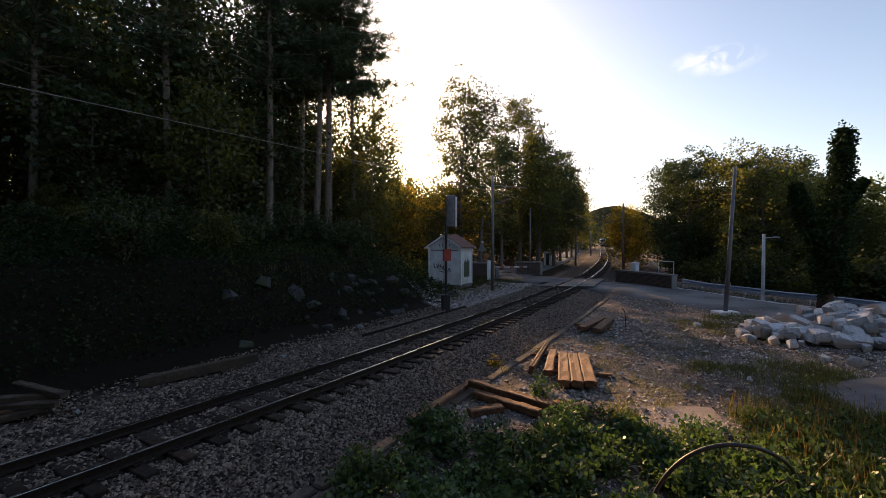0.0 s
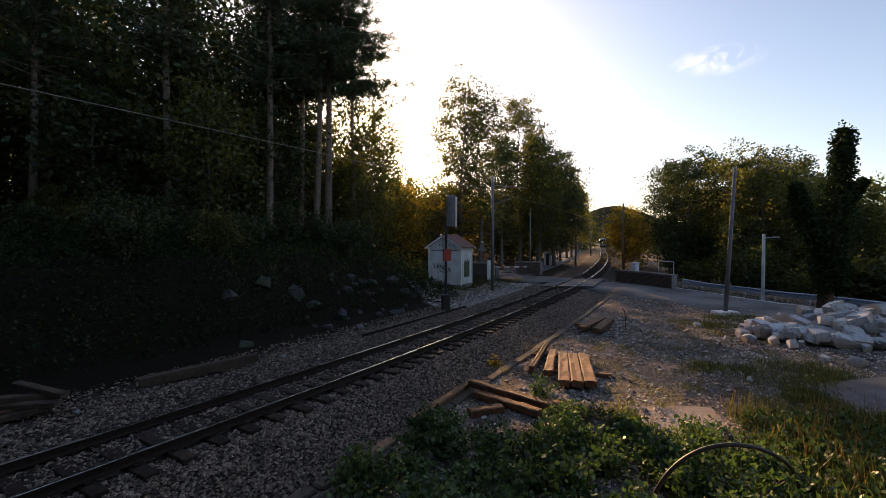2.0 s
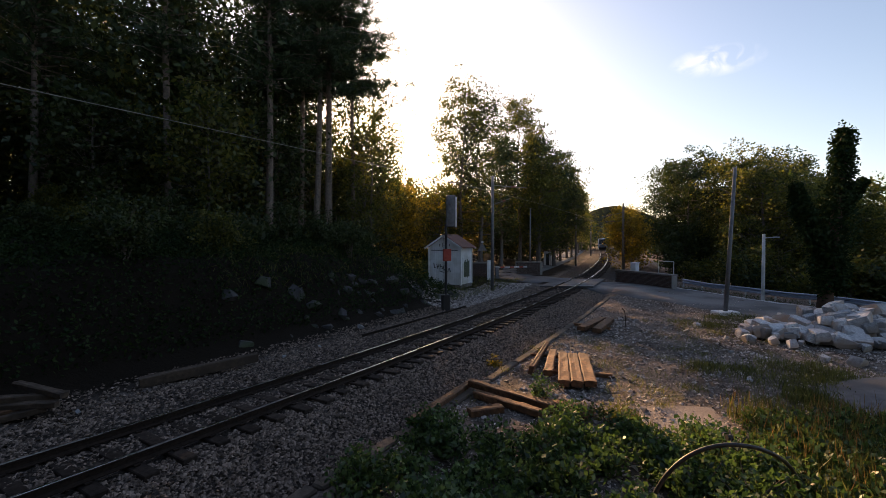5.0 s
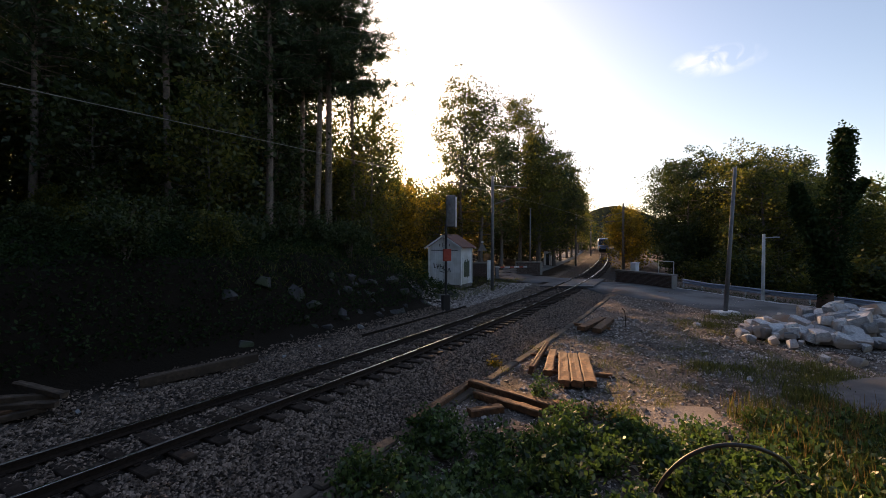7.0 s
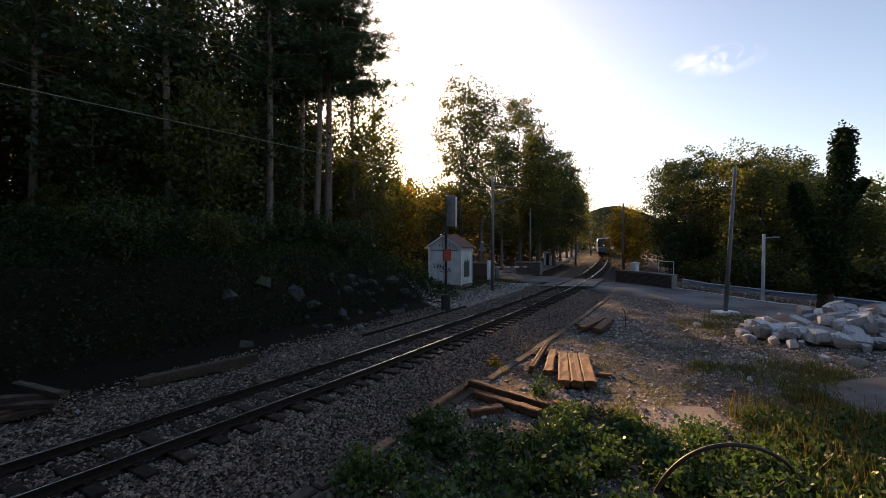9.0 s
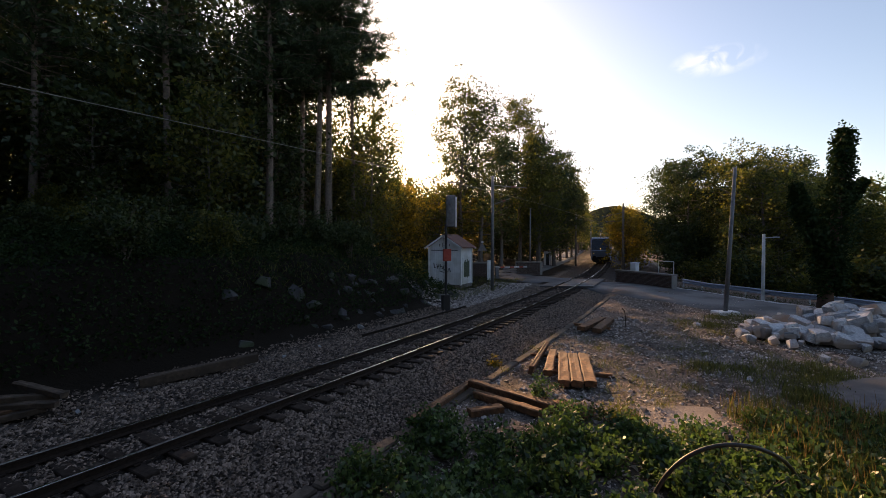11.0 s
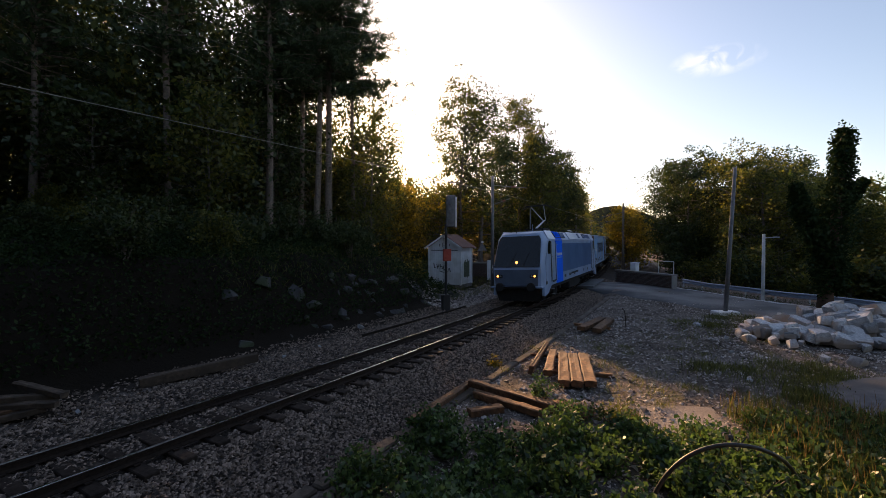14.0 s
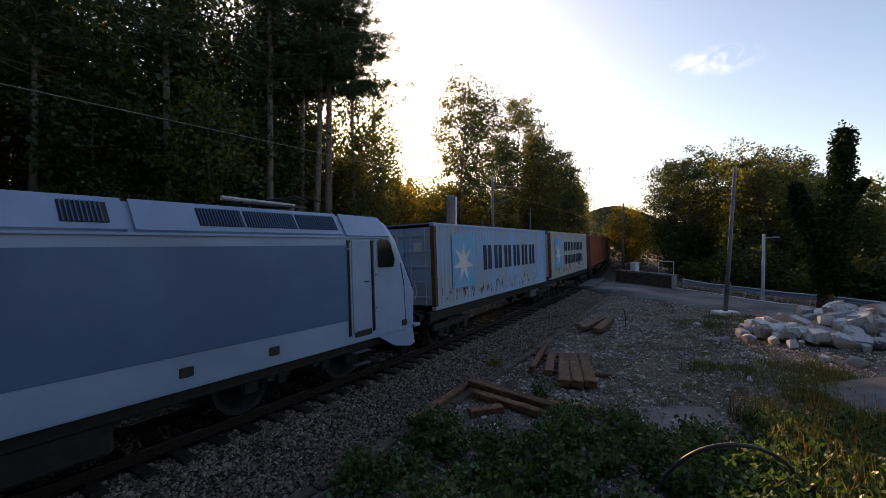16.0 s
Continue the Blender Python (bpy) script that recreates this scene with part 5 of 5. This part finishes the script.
def bogie(parent, y, base, r):
    bm = bmesh.new()
    for x in (-1.02, 1.02):
        box(bm, x, y, r + 0.16, 0.16, base + 0.9, 0.2, bevel=0.03)
        for e in (-1, 1):
            box(bm, x, y + e * base / 2, r, 0.26, 0.36, 0.36, bevel=0.05)
            box(bm, x, y + e * base * 0.22, r - 0.02, 0.12, 0.22, 0.3, bevel=0.03)
    box(bm, 0, y, r + 0.2, 2.0, 0.5, 0.25, bevel=0.03)
    b = part("bogie", bm, M_UNDER, parent)
    for e in (-1, 1):
        wheelset(b, y + e * base / 2, r)
    return b


def locomotive():
    loco = empty("locomotive", Matrix(), "silver-grey electric locomotive with a blue panel and dark windscreen", "locomotive")
    loco.location = (0, 0, 0)
    pts = []
    for e in (-1, 1):
        for x in (-1, 1):
            pts += [(x * 1.47, e * 8.35, 0.97), (x * 1.33, e * 8.93, 0.97), (x * 1.47, e * 8.33, 2.1), (x * 1.36, e * 8.98, 2.0), (x * 1.47, e * 7.75, 3.56), (x * 1.30, e * 8.22, 3.5),
                    (x * 1.12, e * 8.02, 3.93), (x * 1.16, e * 7.6, 4.08), (x * 1.0, e * 9.06, 1.9), (x * 1.0, e * 9.02, 0.97), (x * 0.9, e * 8.1, 3.96)]
    bm = hull(pts)
    bmesh.ops.bevel(bm, geom=[e for e in bm.edges if e.calc_face_angle(0) > 0.25], offset=0.045, segments=2, affect="EDGES", profile=0.6)
    body = part("body", bm, M_SILVER, loco)
    for e in (-1, 1):  # skirts under the cabs, footplate, buffers, snow plough
        for x in (-1.40, 1.40):
            part("skirt", hull([(x + d, e * y, z) for d in (-0.06, 0.06) for y, z in ((7.15, 1.0), (7.9, 0.62), (8.55, 0.5), (8.8, 0.55), (8.72, 1.0))]), M_SILVER, loco)
            bf = part("buffer", T([(x * 0.625, e * 8.9, 1.04), (x * 0.625, e * 9.3, 1.04), (x * 0.625, e * 9.3, 1.04), (x * 0.625, e * 9.38, 1.04)], [0.1, 0.1, 0.24, 0.22], 14), M_UNDER, loco)
        part("footplate", B(0, e * 8.98, 0.99, 2.7, 0.3, 0.07, bevel=0.01), M_GREY if e > 0 else M_UNDER, loco)
        part("plough", hull([(x * w, e * y, z) for x in (-1, 1) for w, y, z in ((1.25, 8.55, 0.9), (1.3, 8.9, 0.9), (1.15, 8.75, 0.22), (1.1, 8.6, 0.25))]), M_UNDER, loco, "black plough under the nose")
        # windscreen and nose panel, proud of the slope
        fz = lambda z: e * (8.985 - (z - 2.0) * 0.497)
        ws = hull([(x * w, fz(z) + e * d, z) for x in (-1, 1) for w, z in ((1.30, 2.12), (1.21, 3.62), (1.08, 3.82)) for d in (0.0, 0.095)])
        wscreen = part("windscreen", ws, M_GLASS, loco, "wide dark windscreen")
        for x in (-0.35, 0.4):
            part("wiper", T([(x, fz(2.2) + e * 0.12, 2.2), (x + 0.25, fz(2.9) + e * 0.12, 2.9)], 0.012, 4), M_BLACK, wscreen)
        part("nose_panel", hull([(x * w, e * (9.03 + d), z) for x in (-1, 1) for w, z in ((1.2, 1.08), (1.24, 1.98)) for d in (0.0, 0.06)]), M_CABFRONT, loco)
        for x in (-0.98, 0.98):
            hl = part("headlight_housing", B(x, e * 9.085, 1.62, 0.42, 0.05, 0.17, bevel=0.02), M_BLACK, loco)
            mt = glow("warm_headlight", (1.0, 0.42, 0.09), 1.8 if e < 0 else 0.1)
            part("headlight", T([(x * 1.07, e * 9.1, 1.62), (x * 1.07, e * 9.13, 1.62)], [0.062, 0.055], 12), mt, hl, "lit warm headlight" if e < 0 else "")
        part("top_headlight", T([(0, fz(2.36) + e * 0.08, 2.36), (0, fz(2.36) + e * 0.13, 2.36)], [0.075, 0.065], 12), glow("warm_top_light", (1.0, 0.42, 0.09), 1.8 if e < 0 else 0.1), loco)
        for x in (-1, 1):
            # cab side: door with grab rails, window, step recess
            dr = part("cab_door", B(x * 1.482, e * (6.7 if e < 0 else 6.6), 2.35, 0.03, 0.78 if e < 0 else 0.62, 2.25, bevel=0.012), M_SILVER, loco)
            for yy in (6.2, 7.2 if e < 0 else 7.0):
                part("grab_rail", T([(x * 1.53, e * yy, 1.2), (x * 1.53, e * yy, 3.42)], 0.018, 6), M_GALV, dr)
                part("door_gap", B(x * 1.478, e * yy, 2.33, 0.03, 0.10, 2.3), M_BLACK, dr)
            part("door_handle", B(x * 1.505, e * 6.75, 2.45, 0.03, 0.16, 0.035, bevel=0.008), M_BLACK, dr)
            cw = part("cab_window", hull([(x * (1.485 + d), e * y, z) for d in (0, 0.012) for y, z in ((7.22, 2.78), (7.22, 3.44), (7.30, 3.51), (7.62, 3.51), (7.74, 3.42), (7.92, 2.98), (7.88, 2.80), (7.80, 2.77))]), M_GLASS, loco)
            for k in (0, 1):
                part("step_recess", B(x * 1.482, e * (6.62 if k == 0 else 8.3), 1.2, 0.03, 0.56 if k == 0 else 0.24, 0.17, bevel=0.02), M_BLACK, loco)
                part("step", B(x * 1.38, e * 6.62, 0.72 - 0.3 * k, 0.16, 0.5, 0.03, bevel=0.008), M_POLE, loco)
            part("mirror", B(x * 1.55, e * 6.12, 3.27, 0.1, 0.05, 0.06, bevel=0.01), M_SILVER, loco)
            part("cab_seam", T([(x * 1.475, e * 8.2, 2.85), (x * 1.468, e * 8.34, 2.3), (x * 1.468, e * 8.38, 1.1)], 0.012, 4), M_BLACK, loco)
            part("corner_step", B(x * 1.22, e * 9.0, 1.02, 0.42, 0.34, 0.09, bevel=0.015), M_SILVER, loco)
            part("marker_lens", T([(x * 0.88, e * 9.1, 1.62), (x * 0.88, e * 9.125, 1.62)], [0.05, 0.045], 10), M_GALV, loco)
            part("front_handle", T([(x * 1.36, e * 9.02, 1.75), (x * 1.39, e * 9.1, 2.0), (x * 1.36, e * 8.98, 2.25)], 0.014, 5), M_GALV, loco)
            for zz in (1.75, 2.6):
                part("door_hinge", B(x * 1.505, e * 7.02, zz, 0.03, 0.17, 0.03, bevel=0.006), M_BLACK, dr)
            # cab roof hood, a little proud
            part("cab_roof", hull([(x * (w + d), e * y, z + d) for d in (0, 0.03) for w, y, z in ((1.475, 6.15, 3.57), (1.475, 7.72, 3.57), (1.17, 7.58, 4.08), (1.17, 6.15, 4.10))]), M_SILVER, loco)
    slope = lambda u: (1.47 - 0.31 * u, 3.56 + 0.53 * u)
    for x in (-1, 1):
        part("side_panel", B(x * 1.474, 1.02, 2.46, 0.02, 10.9, 1.80, bevel=0.006), M_GREY, loco, "plain grey side panel")
        yb = -5.28 * 1
        part("blue_panel", B(x * 1.474, yb, 2.27, 0.026, 1.68, 2.58, bevel=0.006), M_BLUE, loco, "bright blue panel with white lettering bars")
        (x0, z0), (x1, z1) = slope(0.03), slope(0.97)
        part("blue_roof_panel", hull([(x * (xx + d), y, z + d * 0.6) for d in (0, 0.02) for xx, z in ((x0, z0), (x1, z1)) for y in (-6.12, -4.44)]), M_BLUE, loco)
        # lettering and number as plain bars
        lw = bmesh.new()
        for k in range(8):
            box(lw, x * 1.49, -5.82 + k * 0.165, 2.70, 0.008, 0.085, 0.16)
        part("lettering", lw, M_WHITE, loco)
        part("lettering", B(x * 1.49, -5.25, 2.50, 0.008, 1.2, 0.04), mat("pale_blue_lettering", (0.2, 0.36, 0.7), (0.25, 0.42, 0.75), 5), loco)
        nb = bmesh.new()
        for k in range(16):
            box(nb, x * 1.476, -1.9 + k * 0.15, 1.32, 0.012, 0.10, 0.13)
        part("lettering", nb, M_BLACK, loco)
        for y in (-3.75, -2.35, 2.6, 4.2, -0.9):
            part("side_hatch", B(x * 1.472, y, 1.27, 0.02, 0.42 if y < 0 else 0.22, 0.17, bevel=0.015), M_BLACK, loco)
        part("gutter", B(x * 1.48, 0, 3.55, 0.05, 14.9, 0.035, bevel=0.008), M_SILVER, loco)
        # roof hatches and slatted vents along the slope
        for y0, y1, vents in ((-6.1, -2.25, ((-6.0, -4.62), (-4.55, -3.3))), (-2.2, 1.85, ((1.1, 1.65),)), (1.95, 6.05, ((2.9, 3.7), (3.75, 4.85), (4.9, 5.95)))):
            xa, za = slope(0.06)
            xb, zb = slope(1.0)
            if y0 > -6:
                part("roof_hatch", hull([(x * (xx + d), y, z + d) for d in (0, 0.035) for xx, z in ((xa, za), (xb, zb)) for y in (y0, y1)]), M_SILVER, loco)
            for a, b in vents:
                (vx0, vz0), (vx1, vz1) = slope(0.25), slope(0.85)
                vent = part("roof_vent", hull([(x * (xx + d), y, z + d * 0.6) for d in (0.02, 0.05) for xx, z in ((vx0, vz0), (vx1, vz1)) for y in (a, b)]), M_BLACK, loco)
                sb = bmesh.new()
                for k in range(int((b - a) / 0.055)):
                    y = a + 0.03 + k * 0.055
                    tube(sb, [(x * (vx0 + 0.06), y, vz0 + 0.04), (x * (vx1 + 0.06), y, vz1 + 0.04)], 0.011, 4)
                part("grille", sb, M_GREY if a > -5.5 else M_BLUE, vent)
    part("roof_walk", B(0, 0, 4.1, 1.5, 13.4, 0.08, bevel=0.02), M_CABFRONT, loco)
    part("antenna", T([(0.5, -7.35, 4.05), (0.5, -7.35, 4.5)], [0.035, 0.02], 6), M_SILVER, loco)
    part("antenna", T([(-0.3, -7.9, 4.0), (-0.3, -7.9, 4.2)], [0.03, 0.03], 6), M_BLACK, loco)
    for e, up in ((-1, 1), (1, 0)):  # pantographs: the leading one raised to the wire
        y = e * 4.95 + (0.3 if up else 0)
        pg = part("pantograph", B(0, y, 4.3, 1.2, 1.6, 0.06, bevel=0.01), M_BLACK, loco)
        for xx in (-0.5, 0.5):
            for yy in (-0.6, 0.6):
                part("insulator", T([(xx, y + yy, 4.1), (xx, y + yy, 4.3)], [0.07, 0.05], 8), M_BLACK, pg)
        if up:
            k, t = Vector((0, y + 1.75, 4.95)), Vector((0, y + 0.15, 5.78))
            part("lower_arm", T([(0, y - 0.3, 4.35), k], [0.06, 0.045], 8), M_GALV, pg)
            for xx in (-0.42, 0.42):
                part("upper_arm", T([(xx * 0.2, k.y, k.z), (xx, t.y, t.z)], [0.03, 0.025], 6), M_GALV, pg)
            for o in (-0.2, 0.2):
                part("collector", T([(-0.95, t.y + o, 5.66), (-0.6, t.y + o, 5.83), (0.6, t.y + o, 5.83), (0.95, t.y + o, 5.66)], 0.025, 6), M_BLACK, pg)
        else:
            part("lower_arm", T([(0, y + 0.9, 4.4), (0, y - 0.9, 4.45)], 0.05, 8), M_GALV, pg)
            for o in (-0.2, 0.2):
                part("collector", T([(-0.95, y + 0.7 + o, 4.42), (-0.6, y + 0.7 + o, 4.55), (0.6, y + 0.7 + o, 4.55), (0.95, y + 0.7 + o, 4.42)], 0.025, 6), M_BLACK, pg)
    part("underframe", B(0, 0, 0.86, 2.6, 15.8, 0.26, bevel=0.03), M_UNDER, loco)
    part("transformer_box", B(0, 0, 0.55, 2.5, 3.4, 0.6, bevel=0.06), M_UNDER, loco)
    for y in (-5.2, 5.2):
        bogie(loco, y, 2.6, 0.62)
    # the drawn lengths above, brought to the full length of the body
    for ob in loco.children_recursive:
        if ob.name.startswith("wheelset"):
            continue
        for v in ob.data.vertices:
            v.co.y = v.co.y * 1.041 - 0.1 - 0.1 * min(max(v.co.y - 7.0, 0.0), 2.4)
    for k, (ob, y, r) in enumerate(WHEELS):
        WHEELS[k] = (ob, y * 1.041 - 0.1, r)
    return loco


def container(paint, label, logo):
    c = empty("shipping_container", Matrix(), label, "container")
    L, W, H, z0 = 12.192, 2.438, 2.896, 1.2
    x, y = W / 2, L / 2
    pitch, deep = 0.278, 0.036
    for sgn in (-1, 1):
        bm = bmesh.new()
        rows = []
        k, yy = 0, -y + 0.16
        while yy < y - 0.16:
            for d, o in ((0, 0.0), (0.07, 0.0), (0.139, deep), (0.209, deep)):
                if yy + d < y - 0.14:
                    rows.append((yy + d, x - 0.012 - o))
            yy += pitch
        vs = [[bm.verts.new((sgn * xx, q, z)) for z in (z0 + 0.15, z0 + H - 0.1)] for q, xx in rows]
        for a, b in zip(vs, vs[1:]):
            bm.faces.new((a[0], b[0], b[1], a[1]))
        part("side_wall", bm, paint, c)
        part("bottom_rail", B(sgn * (x - 0.05), 0, z0 + 0.08, 0.1, L - 0.3, 0.16, bevel=0.01), paint, c)
        part("top_rail", B(sgn * (x - 0.035), 0, z0 + H - 0.06, 0.07, L - 0.3, 0.1, bevel=0.01), paint, c)
        for e in (-1, 1):
            part("corner_post", B(sgn * (x - 0.08), e * (y - 0.08), z0 + H / 2, 0.16, 0.16, H - 0.24, bevel=0.015), M_RUST if e < 0 else paint, c)
            for zz in (z0 + 0.06, z0 + H - 0.06):
                part("corner_casting", B(sgn * (x - 0.085), e * (y - 0.088), zz, 0.17, 0.176, 0.12, bevel=0.01), paint, c)
        # rust streaks low on the wall
        r = random.Random(int(sgn * 10 + 50))
        if logo:
            for k in range(60):
                yy = r.uniform(-y + 0.3, y - 1.5)
                hgt = r.uniform(0.05, 0.28)
                part("rust_streak", B(sgn * (x - 0.006), yy, z0 + 0.42 + r.uniform(-0.12, 0.3) - hgt / 2, 0.008, r.uniform(0.012, 0.05), hgt), M_RUST, c)
            part("logo_panel", B(sgn * (x - 0.004), -4.05, z0 + 1.55, 0.008, 1.7, 1.9), M_LOGOBLUE, c, "sky-blue square logo panel")
            part("logo_star", star(bmesh.new(), sgn * (x + 0.003), -4.05, z0 + 1.5, 0.82), M_WHITE, c, "white star")
            rowsz = ((z0 + 1.62, 1.0, 6),) if logo == 1 else ((z0 + 1.95, 0.62, 6), (z0 + 1.05, 0.62, 7))
            for zc, hh, nn in rowsz:
                w = 6.7 / nn
                for k in range(nn):
                    for q in (-0.24, 0.2):
                        part("lettering_bar", B(sgn * (x - 0.002), -2.45 + (k + 0.5 + q) * w, zc, 0.01, w * 0.27, hh), M_NAVY, c)
    part("roof", B(0, 0, z0 + H - 0.025, W - 0.1, L - 0.1, 0.03), paint, c)
    part("floor", B(0, 0, z0 + 0.12, W - 0.1, L - 0.1, 0.1), M_UNDER, c)
    for sgn in (-1, 1):  # doors at the leading end
        d = part("door", B(sgn * 0.56, -y + 0.05, z0 + H / 2, 1.1, 0.06, H - 0.3, bevel=0.01), paint, c)
        for q in (0.28, 0.85):
            part("lock_rod", T([(sgn * q, -y + 0.0, z0 + 0.15), (sgn * q, -y + 0.0, z0 + H - 0.15)], 0.02, 6), M_GALV, d)
        for k in range(5):
            part("door_rib", B(sgn * 0.56, -y + 0.015, z0 + 0.4 + k * 0.52, 1.05, 0.03, 0.1, bevel=0.01), paint, d)
        part("placard", B(sgn * 0.56, -y + 0.005, z0 + 2.1, 0.3, 0.012, 0.3), M_WHITE, d)
    part("end_wall", B(0, y - 0.04, z0 + H / 2, W - 0.3, 0.05, H - 0.25), paint, c)
    return c


def wagon(length, bogies):
    w = empty("container_wagon", Matrix(), "dark flat container wagon on bogies", "wagon")
    part("deck", B(0, 0, 1.1, 1.3, length, 0.18, bevel=0.02), M_UNDER, w)
    for sgn in (-1, 1):
        part("side_sill", B(sgn * 1.05, 0, 1.02, 0.14, length - 0.2, 0.32, bevel=0.02), M_UNDER, w)
        part("brake_box", B(sgn * 0.85, -1.6, 0.66, 0.4, 1.5, 0.42, bevel=0.04), M_POLE, w)
        for e in (-1, 1):
            part("buffer", T([(sgn * 0.875, e * length / 2, 1.04), (sgn * 0.875, e * (length / 2 + 0.4), 1.04), (sgn * 0.875, e * (length / 2 + 0.4), 1.04), (sgn * 0.875, e * (length / 2 + 0.46), 1.04)], [0.09, 0.09, 0.22, 0.2], 12), M_UNDER, w)
    k = length / 2 - 1.2
    while k > -length / 2:
        part("cross_beam", B(0, k, 1.02, 2.2, 0.16, 0.2, bevel=0.01), M_UNDER, w)
        k -= 2.2
    for y in bogies:
        bogie(w, y, 1.8, 0.46)
    return w


# where the middle of the locomotive stands along the track, second by second
RUN = ((0.0, 220.0), (2.0, 191.6), (4.0, 163.1), (6.5, 128.0), (7.5, 113.8), (8.5, 99.3), (9.0, 91.8), (11.5, 52.6), (12.0, 44.4), (12.5, 36.2), (13.0, 28.6), (14.0, 13.45), (14.5, 5.9), (15.0, -1.75), (15.5, -9.2), (16.0, -16.9))


def middle(t):
    """Smooth run of the train between those moments."""
    T_, S_ = [a for a, _ in RUN], [b for _, b in RUN]
    i = min(max(int(np.searchsorted(T_, t, side="right")) - 1, 0), len(T_) - 2)
    slope_at = lambda j: (S_[min(j + 1, len(S_) - 1)] - S_[max(j - 1, 0)]) / (T_[min(j + 1, len(T_) - 1)] - T_[max(j - 1, 0)])
    h = T_[i + 1] - T_[i]
    u = (t - T_[i]) / h
    return (2 * u ** 3 - 3 * u * u + 1) * S_[i] + (u ** 3 - 2 * u * u + u) * h * slope_at(i) + (3 * u * u - 2 * u ** 3) * S_[i + 1] + (u ** 3 - u * u) * h * slope_at(i + 1)


CONT = "forty-foot corrugated container on a flat wagon, "
train = [(locomotive(), 0.0, 5.2)]
boxes = ((M_BOXBLUE, CONT + "pale blue-grey, rust-streaked", 1, 16.61), (M_BOXWHITE, CONT + "off-white with blue logo", 2, 29.80), (M_BOXORANGE, CONT + "faded rusty orange", 0, 44.06), (M_BOXBROWN, CONT + "brown-red", 0, 57.25),
         (M_BOXORANGE, CONT + "faded rusty orange", 0, 71.5), (M_BOXBLUE, CONT + "pale blue-grey, rust-streaked", 1, 84.7))
for paint, label, logo, at in boxes:
    train.append((container(paint, label, logo), at, 5.0))
for at in (23.2, 50.65, 78.1):
    train.append((wagon(26.2, (-11.4, 0.0, 11.4)), at, 11.0))
TIMES = [0.5 * k for k in range(26)] + [13 + 0.25 * k for k in range(13)]


def motions():
    for thing, at, half in train:
        walk(thing, [(t, track_pose(middle(t) + at, half)) for t in TIMES])
    run = [middle(k / FPS) for k in range(16 * FPS + 1)]
    for ob, y, r in WHEELS:
        walk(ob, [(k / FPS, pose(0, y, r, math.degrees((run[0] - s) / r))) for k, s in enumerate(run)])


motions()
